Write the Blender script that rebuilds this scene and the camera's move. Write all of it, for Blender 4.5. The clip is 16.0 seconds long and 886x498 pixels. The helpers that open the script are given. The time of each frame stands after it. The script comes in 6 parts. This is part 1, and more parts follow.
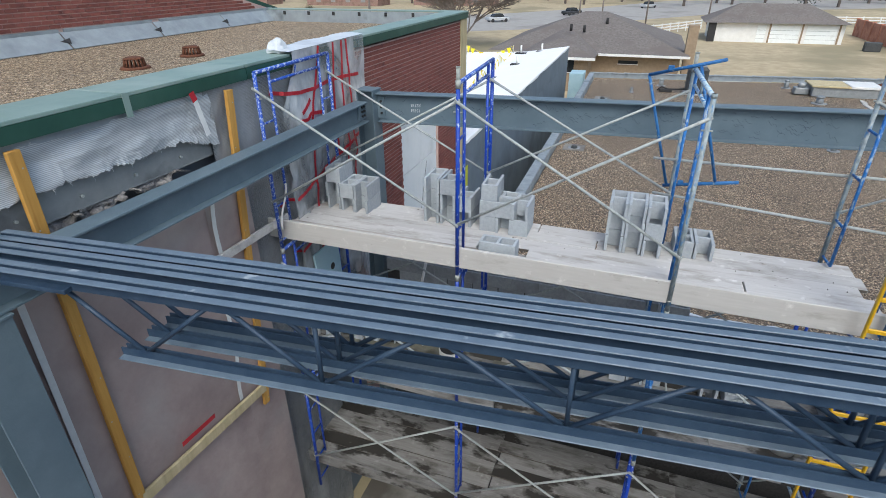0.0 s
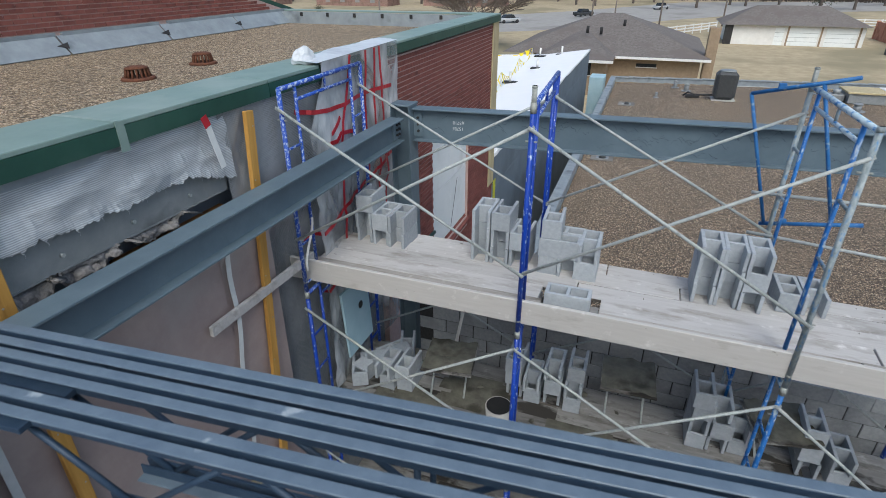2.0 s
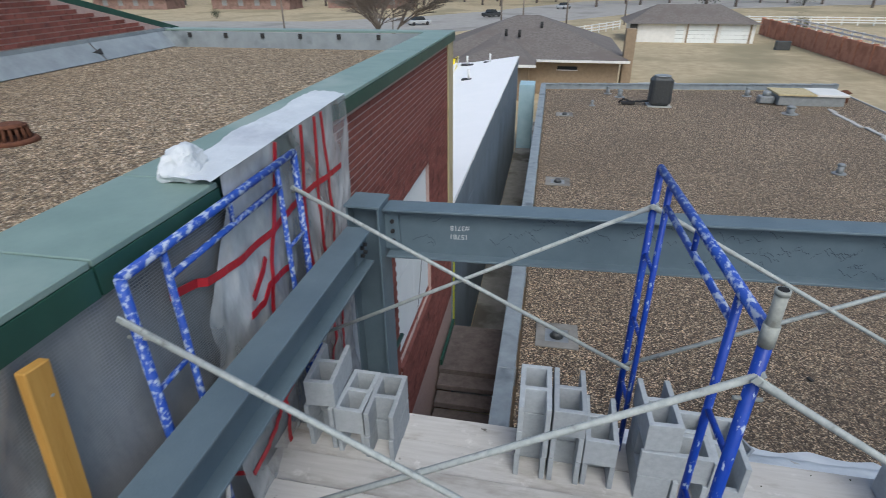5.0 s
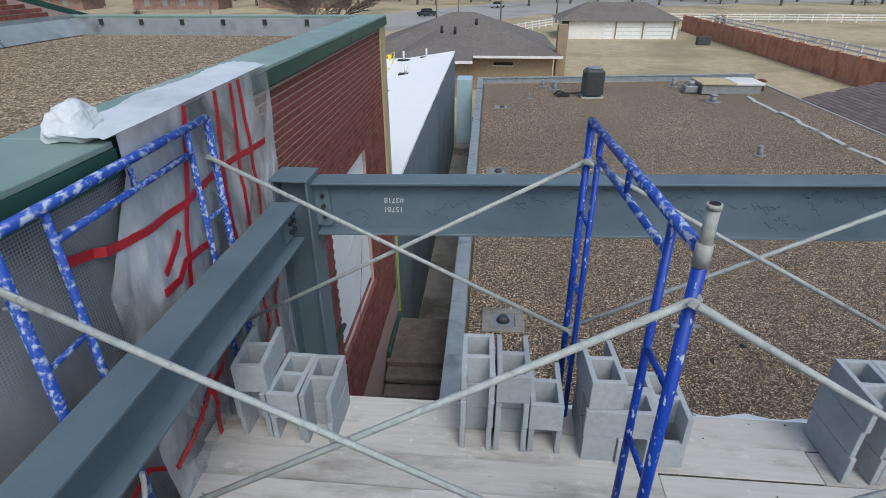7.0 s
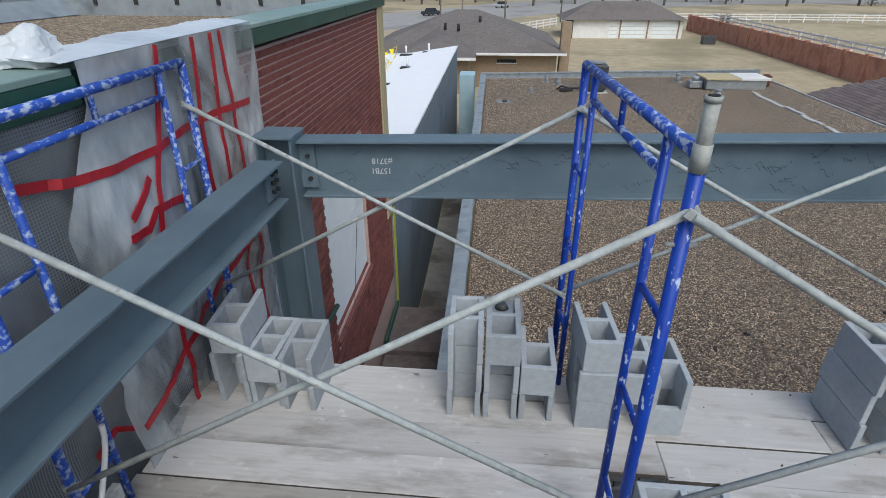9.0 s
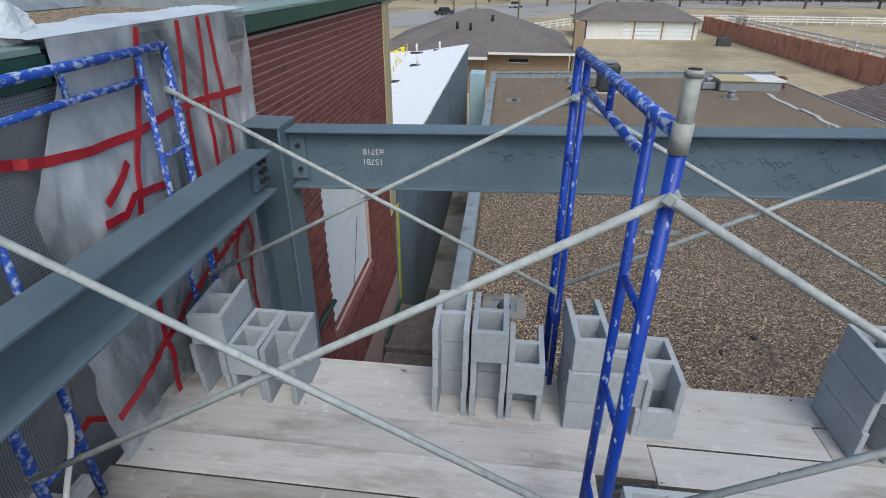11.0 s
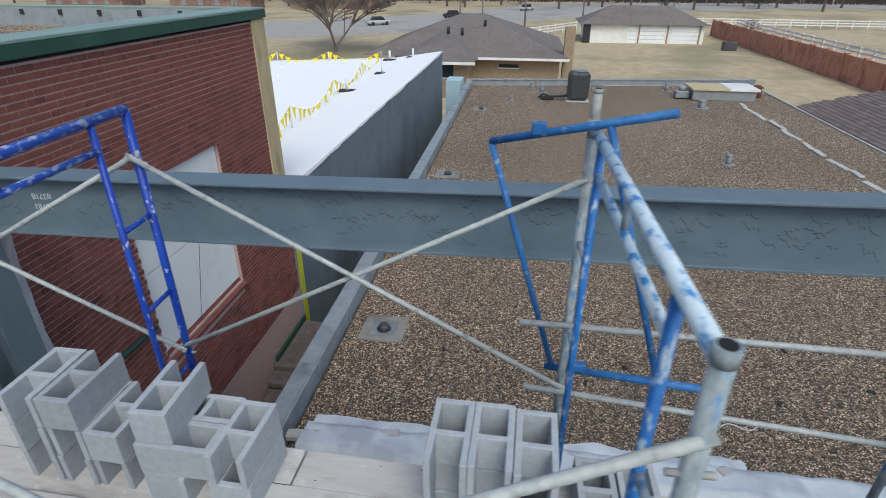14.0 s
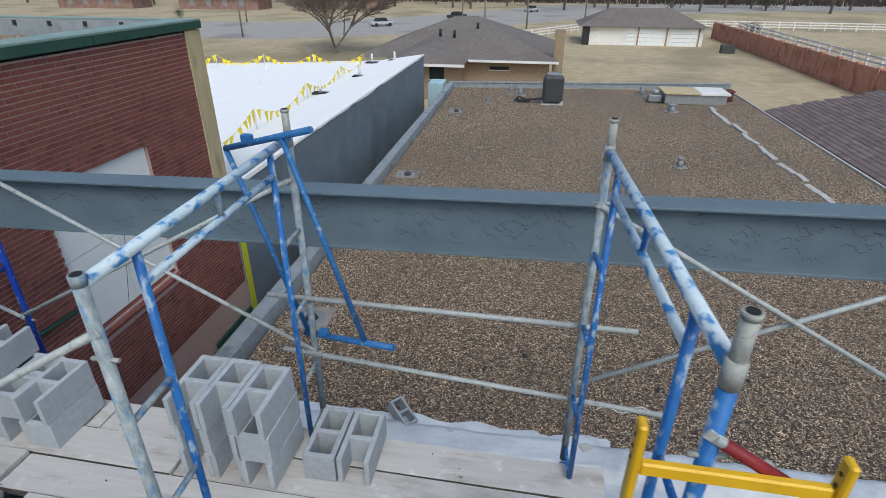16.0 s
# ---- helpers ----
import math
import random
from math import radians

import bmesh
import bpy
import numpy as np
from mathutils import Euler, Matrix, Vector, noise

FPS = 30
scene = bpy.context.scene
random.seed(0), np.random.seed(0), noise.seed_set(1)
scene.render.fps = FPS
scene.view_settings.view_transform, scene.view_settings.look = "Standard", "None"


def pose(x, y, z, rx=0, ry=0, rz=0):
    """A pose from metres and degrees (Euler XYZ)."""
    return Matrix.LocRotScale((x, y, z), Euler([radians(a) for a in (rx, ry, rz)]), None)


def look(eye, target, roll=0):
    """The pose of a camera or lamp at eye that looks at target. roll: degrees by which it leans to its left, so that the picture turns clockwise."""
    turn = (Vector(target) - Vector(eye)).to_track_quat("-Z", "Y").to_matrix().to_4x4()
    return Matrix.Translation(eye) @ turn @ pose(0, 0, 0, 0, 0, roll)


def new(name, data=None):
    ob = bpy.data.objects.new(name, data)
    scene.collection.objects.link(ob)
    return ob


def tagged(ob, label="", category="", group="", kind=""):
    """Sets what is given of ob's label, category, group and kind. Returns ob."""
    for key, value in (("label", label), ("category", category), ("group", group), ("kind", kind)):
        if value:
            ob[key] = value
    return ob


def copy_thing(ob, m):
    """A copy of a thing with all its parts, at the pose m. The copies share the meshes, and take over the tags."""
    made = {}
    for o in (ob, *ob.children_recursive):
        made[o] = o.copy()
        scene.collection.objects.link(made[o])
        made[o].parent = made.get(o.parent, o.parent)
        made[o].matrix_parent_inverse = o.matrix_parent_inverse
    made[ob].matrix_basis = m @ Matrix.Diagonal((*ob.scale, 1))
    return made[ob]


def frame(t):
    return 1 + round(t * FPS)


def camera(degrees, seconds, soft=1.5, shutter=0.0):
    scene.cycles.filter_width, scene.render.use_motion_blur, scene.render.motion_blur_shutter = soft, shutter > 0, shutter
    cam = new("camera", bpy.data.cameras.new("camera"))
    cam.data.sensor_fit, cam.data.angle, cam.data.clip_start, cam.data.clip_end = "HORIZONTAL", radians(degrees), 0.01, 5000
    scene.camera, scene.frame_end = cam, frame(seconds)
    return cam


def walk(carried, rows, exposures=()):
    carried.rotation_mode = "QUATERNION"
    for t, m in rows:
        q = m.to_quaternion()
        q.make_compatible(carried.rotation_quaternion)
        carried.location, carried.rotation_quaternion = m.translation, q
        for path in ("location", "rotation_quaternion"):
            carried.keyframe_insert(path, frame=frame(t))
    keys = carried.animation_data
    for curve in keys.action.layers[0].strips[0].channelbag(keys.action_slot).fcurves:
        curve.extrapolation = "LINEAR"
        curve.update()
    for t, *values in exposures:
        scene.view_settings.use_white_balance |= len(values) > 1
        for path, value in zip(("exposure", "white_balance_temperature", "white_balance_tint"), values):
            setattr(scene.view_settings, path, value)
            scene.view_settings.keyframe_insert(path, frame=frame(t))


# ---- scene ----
cam = camera(79.0, 16.0, 0.5, 0.3)
PATH = [
    (0, (2.326, 0.771, 8.822), (1.715, 2.437, 7.897), -0.5),
    (0.5, (2.15, 0.975, 8.805), (1.532, 2.64, 7.882), -0.55),
    (1, (2.039, 1.103, 8.82), (1.413, 2.762, 7.896), -0.3),
    (1.5, (1.754, 1.318, 8.771), (1.127, 2.979, 7.85), -0.8),
    (2, (1.525, 1.597, 8.791), (0.894, 3.255, 7.868), -0.3),
    (2.5, (1.22, 2.012, 8.76), (0.586, 3.669, 7.837), -0.5),
    (3, (0.967, 2.419, 8.792), (0.339, 4.077, 7.867), -0.3),
    (3.5, (0.639, 2.899, 8.774), (0.008, 4.56, 7.857), -0.7),
    (4, (0.353, 3.347, 8.829), (-0.229, 5.025, 7.909), -0.5),
    (4.5, (0.122, 3.796, 8.862), (-0.368, 5.502, 7.941), -0.5),
    (5, (0.052, 4.046, 8.872), (-0.306, 5.784, 7.949), -0.5),
    (5.2, (0.058, 4.094, 8.893), (-0.228, 5.843, 7.966), -0.3),
    (7.5, (0.127, 4.084, 8.509), (-0.035, 5.852, 7.587), -0.3),
    (8, (0.138, 4.031, 8.407), (-0.027, 5.799, 7.486), -0.3),
    (8.5, (0.186, 4.045, 8.36), (0.016, 5.812, 7.44), -0.3),
    (9, (0.211, 4.118, 8.326), (0.035, 5.885, 7.406), -0.2),
    (11.5, (0.438, 4.245, 8.245), (0.211, 6.007, 7.325), 0.0),
    (12, (0.8, 4.352, 8.247), (0.561, 6.114, 7.332), -0.2),
    (12.5, (1.215, 4.483, 8.281), (0.972, 6.243, 7.362), 0.1),
    (13, (1.658, 4.64, 8.325), (1.402, 6.399, 7.408), 0.2),
    (13.5, (2.058, 4.718, 8.393), (1.794, 6.476, 7.475), 0.2),
    (14, (2.515, 4.777, 8.469), (2.242, 6.534, 7.553), 0.1),
    (14.5, (2.923, 4.779, 8.508), (2.642, 6.536, 7.595), 0.1),
    (15, (3.372, 4.669, 8.565), (3.085, 6.424, 7.649), 0.4),
    (15.5, (3.797, 4.551, 8.641), (3.498, 6.302, 7.723), 0.2),
    (16, (4.079, 4.44, 8.684), (3.774, 6.192, 7.769), 0.2),
]
walk(cam, [(t, look(eye, target, roll)) for t, eye, target, roll in PATH], [(t, e, 6150, 5) for t, e in ((0, 0.74), (1, 0.62), (2, 0.52), (5, 0.37), (9, 0.39), (14, 0.43), (16, 0.36))])

# ---- sky and light ----
world = bpy.data.worlds.new("overcast_sky")
scene.world = world
world.use_nodes = True
wn = world.node_tree.nodes
wl = world.node_tree.links
sky = wn.new("ShaderNodeTexSky")
sky.sky_type = "NISHITA"
sky.sun_disc = False
sky.sun_elevation = radians(50)
sky.sun_rotation = radians(159)
sky.air_density = 1.0
sky.dust_density = 4.0
grey = wn.new("ShaderNodeHueSaturation")
grey.inputs["Saturation"].default_value = 1.0
wl.new(sky.outputs[0], grey.inputs["Color"])
wl.new(grey.outputs[0], wn["Background"].inputs[0])
wn["Background"].inputs[1].default_value = 0.121
sun = new("sun", bpy.data.lights.new("sun", "SUN"))
sun.data.energy = 0.7
sun.data.angle = radians(25)
sun.data.color = (0.97, 0.99, 1.0)
sun.matrix_world = look((0, 0, 50), (-15, 39.1, 0))


# ---- materials ----
def rgb(c):
    return (*c, 1.0)


def surface(name, c1, c2, scale=6.0, rough=0.7, metal=0.0, bump=0.2, bscale=60.0, c3=None, stain=1.2, cut=0.55, stretch=(1, 1, 1), spec=0.4, dist=0.01, width=0.12, vary=0.0, island=False):
    """Two-scale noise surface: c1 to c2 by grain, c3 in patches."""
    m = bpy.data.materials.new(name)
    m.use_nodes = True
    n, l = m.node_tree.nodes, m.node_tree.links
    p = n["Principled BSDF"]
    tc = n.new("ShaderNodeTexCoord")
    inf = n.new("ShaderNodeObjectInfo")
    off = n.new("ShaderNodeVectorMath")
    off.operation = "SCALE"
    off.inputs[0].default_value = (13.1, 7.7, 5.3)
    l.new(inf.outputs["Random"], off.inputs["Scale"])
    add = n.new("ShaderNodeVectorMath")
    l.new(tc.outputs["Object"], add.inputs[0])
    l.new(off.outputs[0], add.inputs[1])
    mp = n.new("ShaderNodeMapping")
    mp.inputs["Scale"].default_value = stretch
    l.new(add.outputs[0], mp.inputs[0])
    a = n.new("ShaderNodeTexNoise")
    a.inputs["Scale"].default_value = scale
    a.inputs["Detail"].default_value = 7
    a.inputs["Roughness"].default_value = 0.65
    l.new(mp.outputs[0], a.inputs["Vector"])
    ra = n.new("ShaderNodeValToRGB")
    ra.color_ramp.elements[0].position, ra.color_ramp.elements[1].position = 0.3, 0.7
    ra.color_ramp.elements[0].color, ra.color_ramp.elements[1].color = rgb(c1), rgb(c2)
    l.new(a.outputs[0], ra.inputs[0])
    out = ra.outputs[0]
    if c3:
        b = n.new("ShaderNodeTexNoise")
        b.inputs["Scale"].default_value = stain
        b.inputs["Detail"].default_value = 5
        l.new(mp.outputs[0], b.inputs["Vector"])
        rb = n.new("ShaderNodeValToRGB")
        rb.color_ramp.elements[0].position, rb.color_ramp.elements[1].position = cut, cut + width
        l.new(b.outputs[0], rb.inputs[0])
        mx = n.new("ShaderNodeMix")
        mx.data_type = "RGBA"
        l.new(rb.outputs[0], mx.inputs[0])
        l.new(out, mx.inputs[6])
        mx.inputs[7].default_value = rgb(c3)
        out = mx.outputs[2]
    if vary:
        amount = n.new("ShaderNodeMapRange")
        amount.inputs["To Min"].default_value, amount.inputs["To Max"].default_value = 1 - vary, 1 + 0.4 * vary
        l.new(n.new("ShaderNodeNewGeometry").outputs["Random Per Island"] if island else inf.outputs["Random"], amount.inputs["Value"])
        tone = n.new("ShaderNodeVectorMath")
        tone.operation = "SCALE"
        l.new(out, tone.inputs[0])
        l.new(amount.outputs[0], tone.inputs["Scale"])
        out = tone.outputs[0]
    l.new(out, p.inputs["Base Color"])
    p.inputs["Roughness"].default_value = rough
    p.inputs["Metallic"].default_value = metal
    p.inputs["Specular IOR Level"].default_value = spec
    if bump:
        g = n.new("ShaderNodeTexNoise")
        g.inputs["Scale"].default_value = bscale
        g.inputs["Detail"].default_value = 4
        l.new(mp.outputs[0], g.inputs["Vector"])
        bp = n.new("ShaderNodeBump")
        bp.inputs["Strength"].default_value = bump
        bp.inputs["Distance"].default_value = dist
        l.new(g.outputs[0], bp.inputs["Height"])
        l.new(bp.outputs[0], p.inputs["Normal"])
    return m


def pebbles(name, colours, scale, moss):
    """Loose gravel: a colour for each stone, raised stones, broad darker drifts."""
    m = bpy.data.materials.new(name)
    m.use_nodes = True
    n, l = m.node_tree.nodes, m.node_tree.links
    p = n["Principled BSDF"]
    tc = n.new("ShaderNodeTexCoord")
    v = n.new("ShaderNodeTexVoronoi")
    v.inputs["Scale"].default_value = scale
    l.new(tc.outputs["Object"], v.inputs["Vector"])
    sep = n.new("ShaderNodeSeparateColor")
    l.new(v.outputs["Color"], sep.inputs[0])
    r = n.new("ShaderNodeValToRGB")
    r.color_ramp.interpolation = "CONSTANT"
    for i, c in enumerate(colours):
        e = r.color_ramp.elements[i] if i < 2 else r.color_ramp.elements.new(0.5)
        e.position, e.color = i / len(colours), rgb(c)
    l.new(sep.outputs[0], r.inputs[0])
    g = n.new("ShaderNodeTexNoise")
    g.inputs["Scale"].default_value = 0.22
    g.inputs["Detail"].default_value = 7
    l.new(tc.outputs["Object"], g.inputs["Vector"])
    gr = n.new("ShaderNodeValToRGB")
    gr.color_ramp.elements[0].position, gr.color_ramp.elements[1].position = 0.35, 0.75
    gr.color_ramp.elements[0].color, gr.color_ramp.elements[1].color = (0, 0, 0, 1), (0.55, 0.55, 0.55, 1)
    l.new(g.outputs[0], gr.inputs[0])
    mx = n.new("ShaderNodeMix")
    mx.data_type = "RGBA"
    l.new(gr.outputs[0], mx.inputs[0])
    l.new(r.outputs[0], mx.inputs[6])
    mx.inputs[7].default_value = rgb(moss)
    big = n.new("ShaderNodeTexVoronoi")
    big.inputs["Scale"].default_value = scale * 0.42
    l.new(tc.outputs["Object"], big.inputs["Vector"])
    bs = n.new("ShaderNodeSeparateColor")
    l.new(big.outputs["Color"], bs.inputs[0])
    br = n.new("ShaderNodeMapRange")
    br.inputs["To Min"].default_value, br.inputs["To Max"].default_value = 0.52, 1.48
    l.new(bs.outputs[0], br.inputs["Value"])
    tone = n.new("ShaderNodeVectorMath")
    tone.operation = "SCALE"
    l.new(mx.outputs[2], tone.inputs[0])
    l.new(br.outputs[0], tone.inputs["Scale"])
    l.new(tone.outputs[0], p.inputs["Base Color"])
    p.inputs["Roughness"].default_value = 0.85
    bp = n.new("ShaderNodeBump")
    bp.invert = True
    bp.inputs["Strength"].default_value = 0.9
    bp.inputs["Distance"].default_value = 0.02
    l.new(v.outputs["Distance"], bp.inputs["Height"])
    l.new(bp.outputs[0], p.inputs["Normal"])
    return m


def boards(name, pale, mid, stain, cut=0.55, wet=0.0, vary=0.16):
    """Weathered sawn wood: fine grain along x, blotchy dirt, knots and splashes."""
    m = bpy.data.materials.new(name)
    m.use_nodes = True
    n, l = m.node_tree.nodes, m.node_tree.links
    p = n["Principled BSDF"]
    tc = n.new("ShaderNodeTexCoord")
    inf = n.new("ShaderNodeObjectInfo")
    off = n.new("ShaderNodeVectorMath")
    off.operation = "SCALE"
    off.inputs[0].default_value = (31.0, 17.0, 9.0)
    l.new(inf.outputs["Random"], off.inputs["Scale"])
    add = n.new("ShaderNodeVectorMath")
    l.new(tc.outputs["Object"], add.inputs[0])
    l.new(off.outputs[0], add.inputs[1])

    def pattern(stretch, scale, lo, hi, detail=6):
        mp = n.new("ShaderNodeMapping")
        mp.inputs["Scale"].default_value = stretch
        l.new(add.outputs[0], mp.inputs[0])
        t = n.new("ShaderNodeTexNoise")
        t.inputs["Scale"].default_value = scale
        t.inputs["Detail"].default_value = detail
        t.inputs["Roughness"].default_value = 0.62
        l.new(mp.outputs[0], t.inputs["Vector"])
        r = n.new("ShaderNodeMapRange")
        r.inputs["From Min"].default_value, r.inputs["From Max"].default_value = lo, hi
        l.new(t.outputs[0], r.inputs["Value"])
        return r.outputs[0]

    def blend(fac, a, b):
        x = n.new("ShaderNodeMix")
        x.data_type = "RGBA"
        l.new(fac, x.inputs[0])
        for k, v in ((6, a), (7, b)):
            if isinstance(v, tuple):
                x.inputs[k].default_value = rgb(v)
            else:
                l.new(v, x.inputs[k])
        return x.outputs[2]

    grain = pattern((0.35, 4.0, 4.0), 9, 0.25, 0.8, 5)
    col = blend(grain, pale, mid)
    col = blend(pattern((0.7, 2.2, 2.2), 2.6, cut, cut + 0.2), col, stain)
    col = blend(pattern((1.0, 1.0, 1.0), 7.0, 0.6, 0.74), col, tuple(min(0.75, c * 1.25) for c in pale))
    col = blend(pattern((0.8, 1.4, 1.4), 11.0, 0.68, 0.73), col, tuple(c * 0.45 for c in stain))
    if wet:
        col = blend(pattern((0.6, 1.0, 1.0), 1.7, 0.62 - wet, 0.68 - wet), col, tuple(c * 0.42 for c in stain))
    tone = n.new("ShaderNodeVectorMath")
    tone.operation = "SCALE"
    amount = n.new("ShaderNodeMapRange")
    amount.inputs["To Min"].default_value, amount.inputs["To Max"].default_value = 1 - vary, 1 + 0.4 * vary
    l.new(inf.outputs["Random"], amount.inputs["Value"])
    l.new(col, tone.inputs[0])
    l.new(amount.outputs[0], tone.inputs["Scale"])
    l.new(tone.outputs[0], p.inputs["Base Color"])
    p.inputs["Roughness"].default_value = 0.85
    p.inputs["Specular IOR Level"].default_value = 0.3
    bp = n.new("ShaderNodeBump")
    bp.inputs["Strength"].default_value = 0.3
    bp.inputs["Distance"].default_value = 0.004
    l.new(grain, bp.inputs["Height"])
    l.new(bp.outputs[0], p.inputs["Normal"])
    return m


def film(name, c1, c2, clear, scale, stretch, weave=0.0, rough=0.22):
    """Thin plastic sheet: cloudy where it bunches, clearer between, with an optional net of threads."""
    m = surface(name, c1, c2, scale, rough, 0.0, 0.8, scale * 2.2, None, 1.0, 0.5, stretch, 0.8, 0.025)
    n, l = m.node_tree.nodes, m.node_tree.links
    p = n["Principled BSDF"]
    tc = n.new("ShaderNodeTexCoord")
    mp = n.new("ShaderNodeMapping")
    mp.inputs["Scale"].default_value = stretch
    l.new(tc.outputs["Object"], mp.inputs[0])
    t = n.new("ShaderNodeTexNoise")
    t.inputs["Scale"].default_value = scale * 0.8
    t.inputs["Detail"].default_value = 8
    t.inputs["Distortion"].default_value = 0.6
    l.new(mp.outputs[0], t.inputs["Vector"])
    r = n.new("ShaderNodeMapRange")
    r.inputs["From Min"].default_value, r.inputs["From Max"].default_value = 0.36, 0.62
    r.inputs["To Min"].default_value, r.inputs["To Max"].default_value = 1 - clear, 0.97
    l.new(t.outputs[0], r.inputs["Value"])
    fac = r.outputs[0]
    if weave:
        for way in ("Y", "Z"):
            w = n.new("ShaderNodeTexWave")
            w.bands_direction = way
            w.inputs["Scale"].default_value = weave
            w.inputs["Distortion"].default_value = 0.8
            w.inputs["Detail Scale"].default_value = 0.3
            l.new(tc.outputs["Object"], w.inputs["Vector"])
            k = n.new("ShaderNodeMapRange")
            k.inputs["From Min"].default_value, k.inputs["From Max"].default_value = 0.55, 0.8
            l.new(w.outputs["Fac"], k.inputs["Value"])
            mx = n.new("ShaderNodeMath")
            mx.operation = "MAXIMUM"
            l.new(fac, mx.inputs[0])
            l.new(k.outputs[0], mx.inputs[1])
            fac = mx.outputs[0]
    see = n.new("ShaderNodeBsdfTransparent")
    mix = n.new("ShaderNodeMixShader")
    l.new(fac, mix.inputs[0])
    l.new(see.outputs[0], mix.inputs[1])
    l.new(p.outputs[0], mix.inputs[2])
    l.new(mix.outputs[0], n["Material Output"].inputs[0])
    return m


STEEL = surface("primed_steel", (0.105, 0.15, 0.185), (0.135, 0.185, 0.22), 5, 0.5, 0.0, 0.12, 90, (0.09, 0.13, 0.165), 1.6, 0.52, width=0.25)
# joist steel in two tones: sky-lit flats, then legs and webs with shade in the colour
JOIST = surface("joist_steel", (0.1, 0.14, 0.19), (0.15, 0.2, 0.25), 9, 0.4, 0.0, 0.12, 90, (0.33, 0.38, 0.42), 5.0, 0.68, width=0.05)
JOISTSHADE = surface("shaded_joist_steel", (0.02, 0.042, 0.08), (0.04, 0.068, 0.11), 9, 0.5, 0.0, 0.12, 90)
BLUE = surface("blue_scaffold_paint", (0.006, 0.036, 0.31), (0.014, 0.07, 0.43), 14, 0.4, 0.0, 0.15, 80, (0.42, 0.5, 0.64), 52, 0.61, (1, 1, 0.4), width=0.06)
BLUEWORN = surface("chalky_blue_scaffold_paint", (0.012, 0.055, 0.36), (0.03, 0.1, 0.46), 16, 0.55, 0.0, 0.2, 80, (0.4, 0.48, 0.63), 58, 0.5, (1, 0.4, 0.6), width=0.12)
PALE = surface("worn_pale_scaffold_paint", (0.14, 0.19, 0.21), (0.42, 0.47, 0.48), 34, 0.7, 0.0, 0.35, 80, (0.08, 0.23, 0.46), 30, 0.54, (1, 1, 0.4), width=0.14)
PALEBAR = surface("pale_blue_bar_paint", (0.4, 0.53, 0.62), (0.6, 0.7, 0.76), 20, 0.55, 0.0, 0.2, 80, (0.045, 0.21, 0.5), 26, 0.52, (1, 0.5, 1), width=0.1)
SKYBLUE = surface("light_blue_scaffold_paint", (0.012, 0.1, 0.36), (0.03, 0.18, 0.48), 18, 0.5, 0.0, 0.2, 80, (0.36, 0.45, 0.52), 40, 0.54, (1, 1, 0.4), width=0.14)
TEAL = surface("plain_blue_pipe_paint", (0.015, 0.1, 0.3), (0.035, 0.165, 0.4), 14, 0.55, 0.0, 0.15, 80, (0.25, 0.35, 0.43), 26, 0.58, width=0.14)
GALV = surface("galvanised_brace_tube", (0.29, 0.325, 0.325), (0.46, 0.49, 0.48), 30, 0.6, 0.1, 0.25, 70, (0.2, 0.21, 0.2), 22, 0.62, width=0.12)
PIN = surface("zinc_pin", (0.27, 0.29, 0.275), (0.42, 0.44, 0.41), 30, 0.6, 0.1, 0.25, 60, (0.2, 0.19, 0.16), 18, 0.58)
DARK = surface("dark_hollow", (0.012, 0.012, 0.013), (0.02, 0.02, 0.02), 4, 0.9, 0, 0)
WOOD = boards("weathered_plank_wood", (0.57, 0.56, 0.545), (0.46, 0.45, 0.435), (0.31, 0.285, 0.255), 0.5)
# brownish planks, darkened by the shade of the upright front board
BROWNSHADEWOOD = boards("brown_shaded_plank_wood", (0.46, 0.44, 0.41), (0.35, 0.325, 0.29), (0.22, 0.19, 0.16), 0.5)
# dark tone for plank sides: the shade of the seams put into colour
SIDEWOOD = surface("plank_seam_shade", (0.075, 0.066, 0.056), (0.15, 0.135, 0.115), 4, 0.9, 0.0, 0.3, 40)
WOODEDGE = boards("plank_edge_wood", (0.52, 0.51, 0.49), (0.45, 0.44, 0.42), (0.32, 0.3, 0.27), 0.57)
# dirt and wet stains, plus an overall darkening for shade under the deck
LOWWOOD = boards("dirty_shaded_plank_wood", (0.3, 0.295, 0.285), (0.2, 0.195, 0.185), (0.11, 0.102, 0.09), 0.49, 0.1, 0.25)
LUMBER = surface("yellow_lumber", (0.42, 0.22, 0.045), (0.56, 0.32, 0.08), 4, 0.7, 0, 0.2, 50, (0.34, 0.16, 0.03), 3, 0.6, (4, 4, 0.3))
RUSTWOOD = surface("orange_brown_wood", (0.2, 0.085, 0.025), (0.3, 0.13, 0.04), 5, 0.75, 0, 0.2, 50, (0.13, 0.06, 0.02), 2, 0.58, (4, 0.3, 4))
TAN = surface("tan_board", (0.42, 0.35, 0.2), (0.56, 0.48, 0.3), 4, 0.8, 0, 0.2, 50, (0.32, 0.26, 0.15), 2, 0.6, (3, 3, 0.4))
CMU = surface("grey_concrete_block", (0.35, 0.385, 0.415), (0.44, 0.475, 0.505), 26, 0.95, 0, 0.4, 140, (0.3, 0.33, 0.355), 2.5, 0.56, spec=0.2, dist=0.003, width=0.25, vary=0.16)
WALLCMU = surface("grey_wall_block", (0.29, 0.31, 0.325), (0.39, 0.41, 0.425), 22, 0.95, 0, 0.45, 120, (0.24, 0.255, 0.265), 1.5, 0.55, spec=0.2, dist=0.004, vary=0.14)
